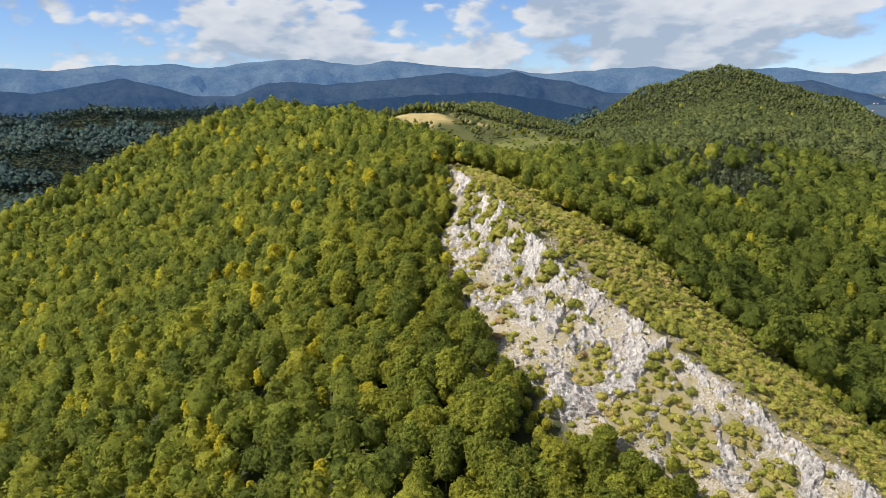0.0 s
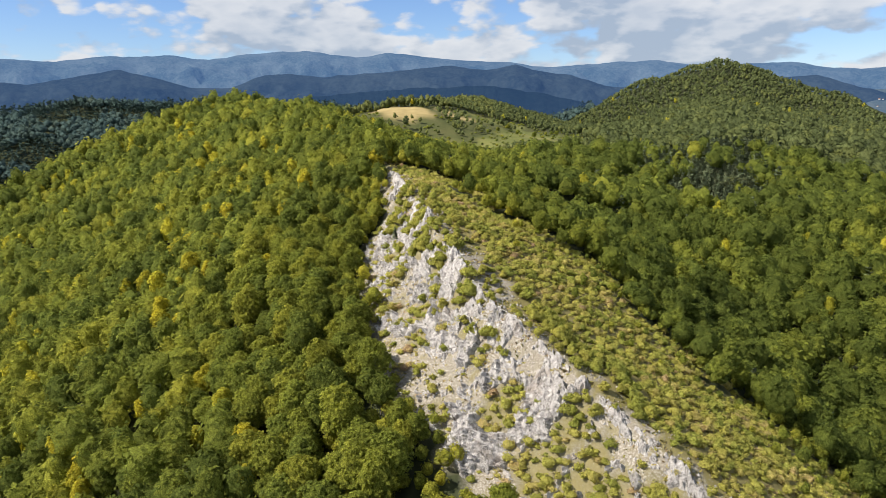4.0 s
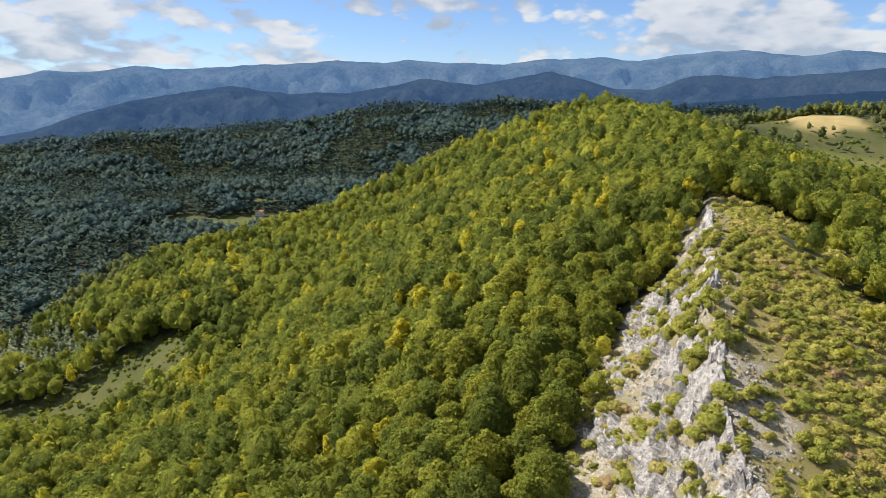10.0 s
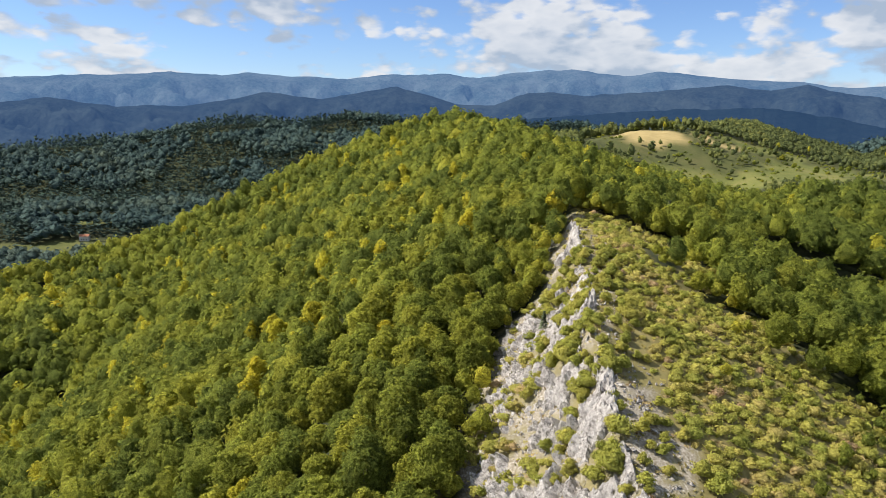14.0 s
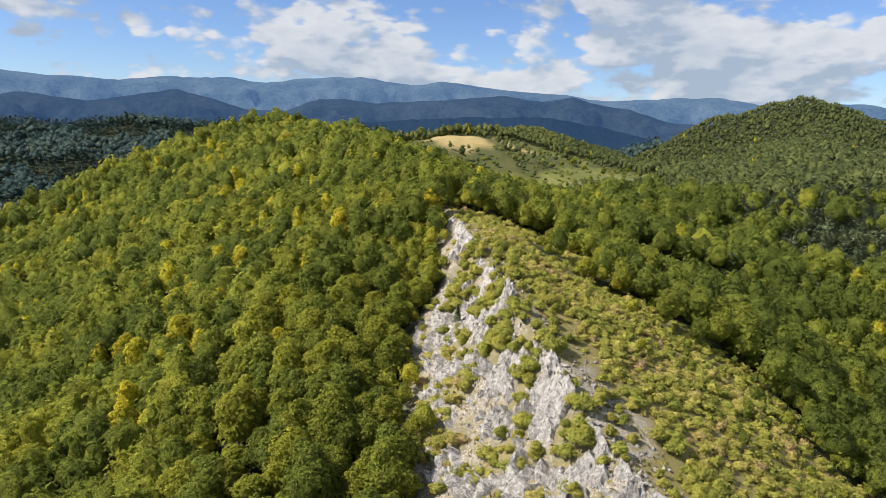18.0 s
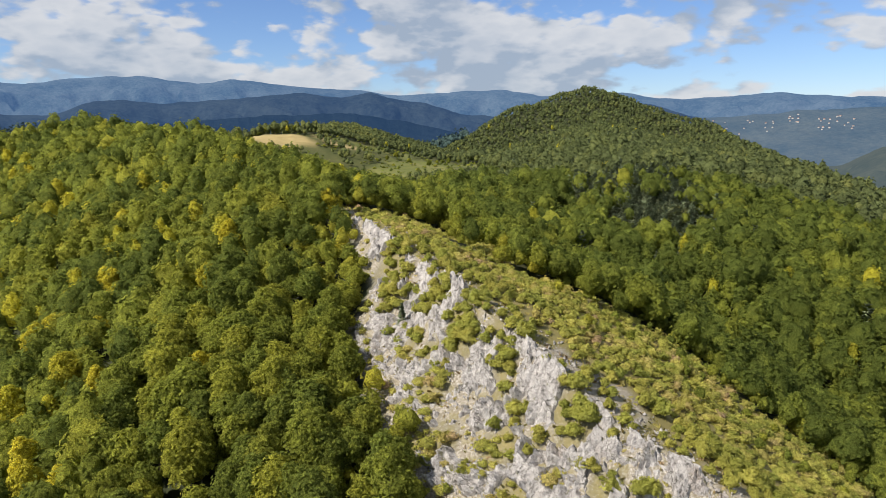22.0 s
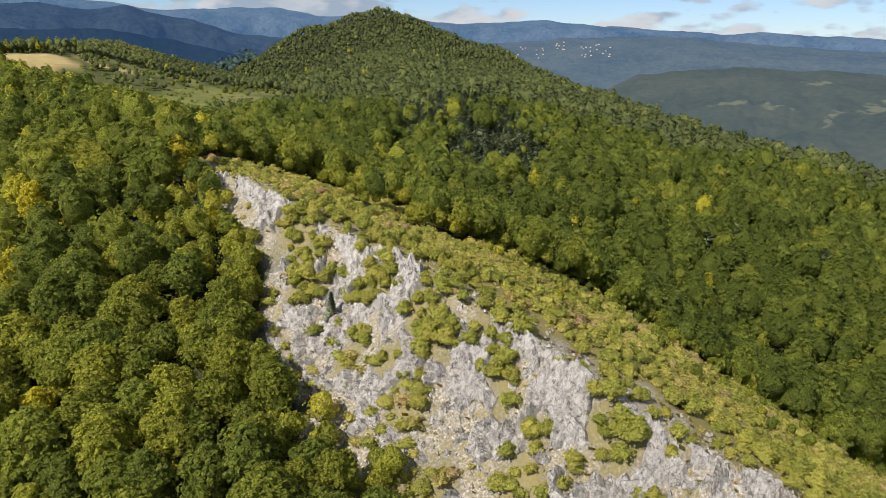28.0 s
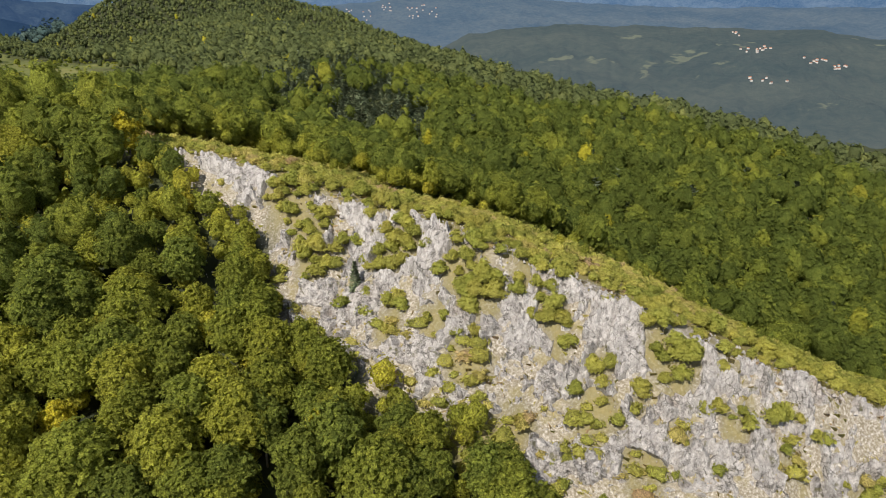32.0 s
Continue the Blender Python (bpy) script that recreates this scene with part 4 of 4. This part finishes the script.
def forest(name, label, idx, make, per, mat, category="forest"):
    """Many trees as one mesh: a few crown shapes of `per` sprays each, turned, scaled and set on the land."""
    shapes = [make(RNG, per) for _ in range(14)]
    pick = RNG.randint(len(shapes), size=len(idx))
    verts, norms, tints = [], [], []
    for k, shape in enumerate(shapes):
        j = idx[pick == k]
        if not len(j):
            continue
        a = RNG.uniform(0, 6.283, len(j))
        c, s = np.cos(a)[:, None], np.sin(a)[:, None]
        sc = size_[j][:, None]
        pts, nrm = shape
        x = (pts[None, :, 0] * c - pts[None, :, 1] * s) * sc + X_[j][:, None]
        y = (pts[None, :, 0] * s + pts[None, :, 1] * c) * sc + Y_[j][:, None]
        z = pts[None, :, 2] * sc * RNG.uniform(0.88, 1.12, (len(j), 1)) + Z_[j][:, None] - 0.3
        verts.append(np.stack([x, y, z], -1).reshape(-1, 3))
        norms.append(np.stack([nrm[None, :, 0] * c - nrm[None, :, 1] * s, nrm[None, :, 0] * s + nrm[None, :, 1] * c, np.repeat(nrm[None, :, 2], len(j), 0)], -1).reshape(-1, 3))
        tints.append(np.repeat(hue_[j], len(pts)))
    if verts:
        tagged(new(name, quads(name, (np.concatenate(verts), np.concatenate(norms)), mat, np.concatenate(tints))), label, category, kind="stuff")


def beech_shape(size, w=11.2, h=15.5, up=0.55, nu=9, nv=5, boughs=12):
    def make(rng, per):
        c, r = lobes(rng, h * rng.uniform(0.9, 1.1), w * rng.uniform(0.8, 1.2), boughs)
        return foliage(rng, c, r, per, size, nu, nv, up)
    return make


def pine_shape(size):
    return lambda rng, per: pine_cards(rng, 12, 6.4, per, size)


rest_ = ~single_
green_ = rest_ & ~yellow_ & ~conif_
south_ = Y_ < 110
a_ = ((far_ < 260) & (Y_ > 150)) | ((X_ > 60) & (X_ < 330) & (Y_ > 220) & (Y_ < 470))
b_ = ~a_ & (far_ < 520) & ~south_
c_ = ~a_ & ~b_
ids_ = np.arange(len(X_))
forest("forest", "dense green beech forest on the slopes", ids_[green_ & a_], beech_shape(0.78, nu=8, nv=4, boughs=18), 125, M_leaf_stuff)
forest("forest", "dense green forest on the hill", ids_[green_ & b_], beech_shape(1.15, nu=6, nv=3), 34, M_leaf_stuff)
forest("forest", "dense green forest at the foot of the ridge", ids_[green_ & c_ & south_], beech_shape(1.4, 10.4, 14, nu=6, nv=3, boughs=9), 16, M_leaf_stuff)
forest("forest", "dense green forest on the far slopes", ids_[green_ & c_ & ~south_ & (far_ < 850)], beech_shape(1.4, 10.4, 14, nu=6, nv=3, boughs=9), 16, M_leaf_hill)
forest("forest", "dense green forest on the distant hill", ids_[green_ & c_ & ~south_ & (far_ >= 850)], beech_shape(1.5, 10.0, 11, nu=5, nv=2, boughs=7), 11, M_leaf_hill)
forest("autumn_forest", "yellow autumn trees scattered through the forest", ids_[rest_ & yellow_ & ~c_], beech_shape(0.7, 7.5, 15, nu=11, nv=6), 90, M_yellow_stuff)
forest("autumn_forest", "yellow autumn trees on the far slopes", ids_[rest_ & yellow_ & c_], beech_shape(1.2, 7.5, 15, nu=7, nv=4), 14, M_yellow_stuff)
forest("conifer_wood", "dark grey-green young conifer wood", ids_[rest_ & conif_ & ~yellow_], pine_shape(1.5), 60, M_pine_stuff)

# the close young conifers between them
X_, Y_ = sow(RNG, 150, 340, 480, 760, 5.0)
keep_ = (oval(X_, Y_, 242, 615, 120, 50, 1.12, 0.25) > 0.4) & (RNG.uniform(size=X_.shape) < 0.8)
X_, Y_ = X_[keep_], Y_[keep_]
Z_ = land(X_, Y_)
size_ = RNG.uniform(0.5, 0.85, X_.shape)
hue_ = np.clip(0.55 + RNG.normal(size=X_.shape) * 0.25, 0, 1)
forest("conifer_wood", "close young grey-green conifers in the bowl", np.arange(len(X_)), pine_shape(1.5), 44, M_pine_stuff)

# young trees that close the gaps below the cliff and along the forest's edge
X_, Y_ = sow(RNG, -120, 190, 120, 420, 3.9)
m_, hy_, sc_, gr_, ro_, free_ = zones(X_, Y_)
s_, cl_ = crest_frame(X_, Y_)
keep_ = (free_ > 0.5) & (((s_ < 0) & (s_ > -62)) | ((s_ > 0) & (s_ < 130))) & (RNG.uniform(size=X_.shape) < 0.8) | ((sc_ > 0.5) & (RNG.uniform(size=X_.shape) < 0.24 * step(s_, 22, 70)))
X_, Y_ = X_[keep_], Y_[keep_]
Z_ = land(X_, Y_)
size_ = RNG.uniform(0.35, 0.62, X_.shape) * np.where(sc_[keep_] > 0.5, 0.6, 1.0)
hue_ = np.clip(np.where(X_ > 60, 0.28, 0.5) + RNG.normal(size=X_.shape) * 0.13, 0, 1)
forest("young_wood", "light green young trees below the cliff", np.arange(len(X_)), beech_shape(0.95, 10.5, 13, nu=6, nv=3), 44, M_leaf_stuff)

# shrubs on the ridge, bushes on the cliff
X_, Y_ = sow(RNG, -20, 250, 60, 400, 2.45)
m_, hy_, sc_, gr_, ro_, free_ = zones(X_, Y_)
s_, cl_ = crest_frame(X_, Y_)
cg_ = clumps(X_, Y_) * (s_ < 2)
chance_ = sc_ * np.where(s_ < 6 + 7 * step(Y_, 215, 232) * (1 - step(Y_, 262, 280)), 0.22, 0.95) + ro_ * np.where(s_ < -20, 0.45, np.where((Y_ > 252) & (Y_ < 300), 0.17, 0.10)) + 0.95 * cg_
keep_ = RNG.uniform(size=X_.shape) < chance_
X_, Y_, s_, cg_ = X_[keep_], Y_[keep_], s_[keep_], cg_[keep_]
Z_ = land(X_, Y_)
size_ = RNG.uniform(0.5, 1.15, X_.shape) * np.where(s_ < 0, 0.9, 0.95) * (1 + 0.2 * cg_)
hue_ = np.clip(0.40 + 0.24 * rough_land(X_, Y_, 30, 3, 3) + RNG.normal(size=X_.shape) * 0.2, 0, 1)
nd_, _, _ = along([(70, 195, 0), (30, 248, 0), (6, 318, 0)], X_, Y_)
order_ = np.argsort(nd_)
single_ = np.zeros(X_.shape, bool)


def plant_bushes(idx):
    for i in idx:
        crown, trunk, hh = BUSH[RNG.randint(len(BUSH))]
        on_rock = s_[i] < 0
        ob = make_tree("shrub", "green shrub growing on the pale cliff" if on_rock else "low yellow-green shrub on the dry ridge", "shrub", "cliff bushes" if on_rock else "ridge shrubs", crown, trunk)
        s = size_[i]
        ob.matrix_basis = Matrix.Translation((X_[i], Y_[i], Z_[i] - 0.15)) @ Matrix.Rotation(RNG.uniform(0, 6.283), 4, "Z") @ Matrix.Diagonal((s, s, s, 1))
        single_[i] = True


plant_bushes(order_[:300])


def bush_shape(size):
    def make(rng, per):
        c, r = lobes(rng, rng.uniform(1.1, 2.3), rng.uniform(3.4, 5.6), 12, low=0.05, core=0.27)
        return foliage(rng, c, r, per, size, 6, 3)
    return make


ids_ = np.arange(len(X_))
forest("scrub", "low yellow-green scrub on the ridge's dry flank", ids_[~single_], bush_shape(0.34), 66, M_shrub_stuff, "scrub")

# dry grass tufts on the ridge top and between the rocks
tx_, ty_ = sow(RNG, -40, 240, 90, 380, 0.95)
m_, hy_, sc_, gr_, ro_, free_ = zones(tx_, ty_)
keep_ = RNG.uniform(size=tx_.shape) < np.clip(np.maximum(gr_ * 0.55, sc_ * 0.5), 0, 1) * (0.5 + 0.5 * np.sign(rough_land(tx_, ty_, 9, 1, 3)))
tx_, ty_ = tx_[keep_], ty_[keep_]
tz_ = land(tx_, ty_)
n_ = len(tx_)
ta_ = RNG.uniform(0, 6.283, n_)
ts_ = RNG.uniform(0.18, 0.5, n_)
dx_, dy_ = np.cos(ta_) * ts_, np.sin(ta_) * ts_
tuft_ = np.stack([np.stack([tx_ - dx_, ty_ - dy_, tz_ - 0.1], 1), np.stack([tx_ + dx_, ty_ + dy_, tz_ - 0.1], 1), np.stack([tx_ + dx_ * 1.5 + 0.1, ty_ + dy_ * 1.5, tz_ + ts_ * 1.2], 1),
                  np.stack([tx_ - dx_ * 1.4, ty_ - dy_ * 1.4 + 0.1, tz_ + ts_ * 1.3], 1)], 1).reshape(-1, 3)
tagged(new("dry_grass", quads("dry_grass", (tuft_, np.tile((0.0, -0.2, 0.98), (len(tuft_), 1))), M_shrub_stuff, np.repeat(RNG.uniform(0.45, 1, n_), 4))), "dry yellow-brown grass tufts on the stony ridge", "grass", kind="stuff")

# low bushes over the meadows and the clearing
X_, Y_ = sow(RNG, -460, 260, 270, 1120, 5.0)
m_, hy_, sc_, gr_, ro_, free_ = zones(X_, Y_)
keep_ = RNG.uniform(size=X_.shape) < np.where(X_ < -250, 0.6, np.where(Y_ > 800, 0.11, 0.1)) * (m_ > 0.3) * (hy_ < 0.2) + 0.35 * ((m_ > 0.05) & (m_ < 0.5) & (Y_ < 800))
X_, Y_ = X_[keep_], Y_[keep_]
Z_ = land(X_, Y_)
size_ = RNG.uniform(0.3, 1.5, X_.shape)
hue_ = np.clip(0.2 + RNG.normal(size=X_.shape) * 0.2, 0, 1)
forest("meadow_bushes", "scattered low bushes over the rough meadows", np.arange(len(X_)), bush_shape(0.5), 20, M_leaf_stuff, "bushes")

# loose stones along the crest and below the cliff
def scree(count, rng):
    u = rng.uniform(0, 1, count)
    pts = np.array([(a, b) for a, b, *_ in CREST[2:17]], float)
    k = np.linspace(0, 1, len(pts))
    x, y = np.interp(u, k, pts[:, 0]), np.interp(u, k, pts[:, 1])
    off = np.where(rng.uniform(size=count) < 0.55, rng.normal(3.5, 3.5, count), rng.uniform(-30, 0, count))
    x, y = x + off * 0.86, y + off * 0.5
    z = land(x, y)
    size = rng.uniform(0.06, 0.16, count) * (1 + 2.2 * (rng.uniform(size=count) < 0.12))
    d = np.array([(1, 0, 0), (0, 1, 0), (-1, 0, 0), (0, -1, 0), (0, 0, 1), (0, 0, -1)], float)
    v = d[None] * size[:, None, None] * rng.uniform(0.6, 1.4, (count, 6, 3)) + rng.normal(size=(count, 6, 3)) * size[:, None, None] * 0.25
    v += np.stack([x, y, z + size * 0.4], 1)[:, None]
    f = np.array([(0, 1, 4), (1, 2, 4), (2, 3, 4), (3, 0, 4), (1, 0, 5), (2, 1, 5), (3, 2, 5), (0, 3, 5)])
    loops = (f[None] + (np.arange(count) * 6)[:, None, None]).ravel()
    tagged(new("loose_stones", mesh_of("loose_stones", v.reshape(-1, 3), 3, loops, M_rock)), "loose pale limestone rubble on the ridge", "stones", kind="stuff")


scree(5200, RNG)

# far woods on the valley hills
X_, Y_ = sow(RNG, -1900, 300, 250, 2100, 12)
inside_ = (X_ > -520) & (X_ < 720) & (Y_ > 90) & (Y_ < 1420)
de_, side_, _ = along(EAST, X_, Y_)
inside_ &= ~((side_ == -1) & (de_ > 30))
m_, hy_, sc_, gr_, ro_, free_ = zones(X_, Y_)
ang_ = np.degrees(np.arctan2(X_, Y_ - 100))
keep_ = ~inside_ & (free_ > 0.5) & (ang_ > -75) & (ang_ < 84) & (np.hypot(X_, Y_) < 2300) & (rough_land(X_, Y_, 200, 4, 3) < 0.85)
X_, Y_ = X_[keep_], Y_[keep_]
Z_ = land(X_, Y_)
size_ = RNG.uniform(0.8, 1.4, X_.shape) * 1.15
hue_ = np.clip(0.24 + 0.24 * rough_land(X_, Y_, 300, 6, 4) + RNG.normal(size=X_.shape) * 0.12, 0, 1)
ids_ = np.arange(len(X_))
dark_ = rough_land(X_, Y_, 420, 1, 3) > 0.0
forest("far_wood", "dark wooded valley hills, haze and cloud shade in the leaf colour", ids_[~dark_], beech_shape(2.2, 15, 13, 0.8, 5, 2, 8), 10, M_far)
forest("far_wood", "dark conifer woods on the valley hills, haze in the needle colour", ids_[dark_], lambda rng, per: pine_cards(rng, 17, 9, per, 3.0), 14, M_far_pine)


# ---------------------------------------------------------------- far houses and bare cliffs


def plain(name, col, rough=0.85):
    k = Mat(name, rough=rough, spec=0.2)
    return k.base(k.mix(k.calc("MULTIPLY", k.noise(0.8, 4), 0.5), col, tuple(c * 0.6 for c in col)))


M_wall, M_roof, M_pane = plain("render_wall", (0.56, 0.55, 0.53)), plain("clay_roof", (0.34, 0.15, 0.09)), plain("dark_pane", (0.03, 0.035, 0.04), 0.2)


def box_mesh(name, w, d, h, mat, lift=0.0):
    bm = bmesh.new()
    bmesh.ops.create_cube(bm, size=1, matrix=Matrix.Translation((0, 0, h / 2 + lift)) @ Matrix.Diagonal((w, d, h, 1)))
    bmesh.ops.bevel(bm, geom=bm.edges[:], offset=min(w, d, h) * 0.03, segments=1, affect="EDGES")
    me = bpy.data.meshes.new(name)
    bm.to_mesh(me)
    bm.free()
    me.materials.append(mat)
    return me


def gable_mesh(w, d, h, rise):
    bm = bmesh.new()
    o = 0.5
    low = [bm.verts.new(p) for p in ((-w / 2 - o, -d / 2 - o, h), (w / 2 + o, -d / 2 - o, h), (w / 2 + o, d / 2 + o, h), (-w / 2 - o, d / 2 + o, h))]
    top = [bm.verts.new(p) for p in ((-w / 2 - o, 0, h + rise), (w / 2 + o, 0, h + rise))]
    for f in ((low[0], low[1], top[1], top[0]), (low[2], low[3], top[0], top[1]), (low[1], low[2], top[1]), (low[3], low[0], top[0]), (low[3], low[2], low[1], low[0])):
        bm.faces.new(f)
    me = bpy.data.meshes.new("roof")
    bm.to_mesh(me)
    bm.free()
    me.materials.append(M_roof)
    return me


def make_house(w, d, h):
    ob = tagged(new("house"), "small white house with a red clay roof on the far hillside", "house", "far houses")
    part("wall", box_mesh("wall", w, d, h + 1.5, M_wall, -1.5), ob)
    part("roof", gable_mesh(w, d, h, d * 0.32), ob)
    pane = box_mesh("window", 1.1, 0.12, 1.3, M_pane, 1.0)
    for k in (-1, 0, 1):
        for side in (-1, 1):
            win = part("window", pane, ob)
            win.location = (k * w * 0.28, side * (d / 2 + 0.02), 0.2)
    return ob


HOUSE = make_house(11, 8, 5.5)
HOUSE.matrix_basis = Matrix.Translation((-708, 729, float(land([-708.0], [729.0])[0]))) @ Matrix.Rotation(0.6, 4, "Z")
_hr = np.random.RandomState(5)
_run = np.linspace(-0.97, -0.05, 120)
for az, el, n in ((63.9, -2.3, 4), (64.6, -3.4, 7), (65.6, -3.3, 7), (64.4, -5.6, 3), (65.5, -5.6, 3), (69.1, -4.1, 8), (70.6, -4.5, 7)):
    for _ in range(n):
        a = radians(az + _hr.normal() * 0.45)
        X, Y, Z = range_form(np.full(120, a), _run, *HILLS[:3], *HILLS[3:])
        k = int(np.argmin(np.abs(np.degrees(np.arctan2(Z - 98, np.hypot(X, Y - 110))) - el - _hr.normal() * 0.12)))
        copy_thing(HOUSE, Matrix.Translation((X[k], Y[k], Z[k] + 1)) @ Matrix.Rotation(_hr.uniform(0, 3.1), 4, "Z") @ Matrix.Diagonal((0.45, 0.45, 0.45, 1)))
# the town in the far valley
for _ in range(46):
    az, r = _hr.uniform(32, 42), _hr.uniform(2800, 3200)
    top = 98 + 3400 * math.tan(radians(np.interp(az, [p[0] for p in SKY_PLAIN], [p[1] for p in SKY_PLAIN])))
    h = -72 + (top + 72) * (1 - ((3400 - r) / 1150) ** 1.25) + 6
    a = radians(az)
    copy_thing(HOUSE, Matrix.Translation((math.sin(a) * r, 110 + math.cos(a) * r, h)) @ Matrix.Rotation(_hr.uniform(0, 3.1), 4, "Z") @ Matrix.Diagonal((0.55, 0.55, 0.5, 1)))
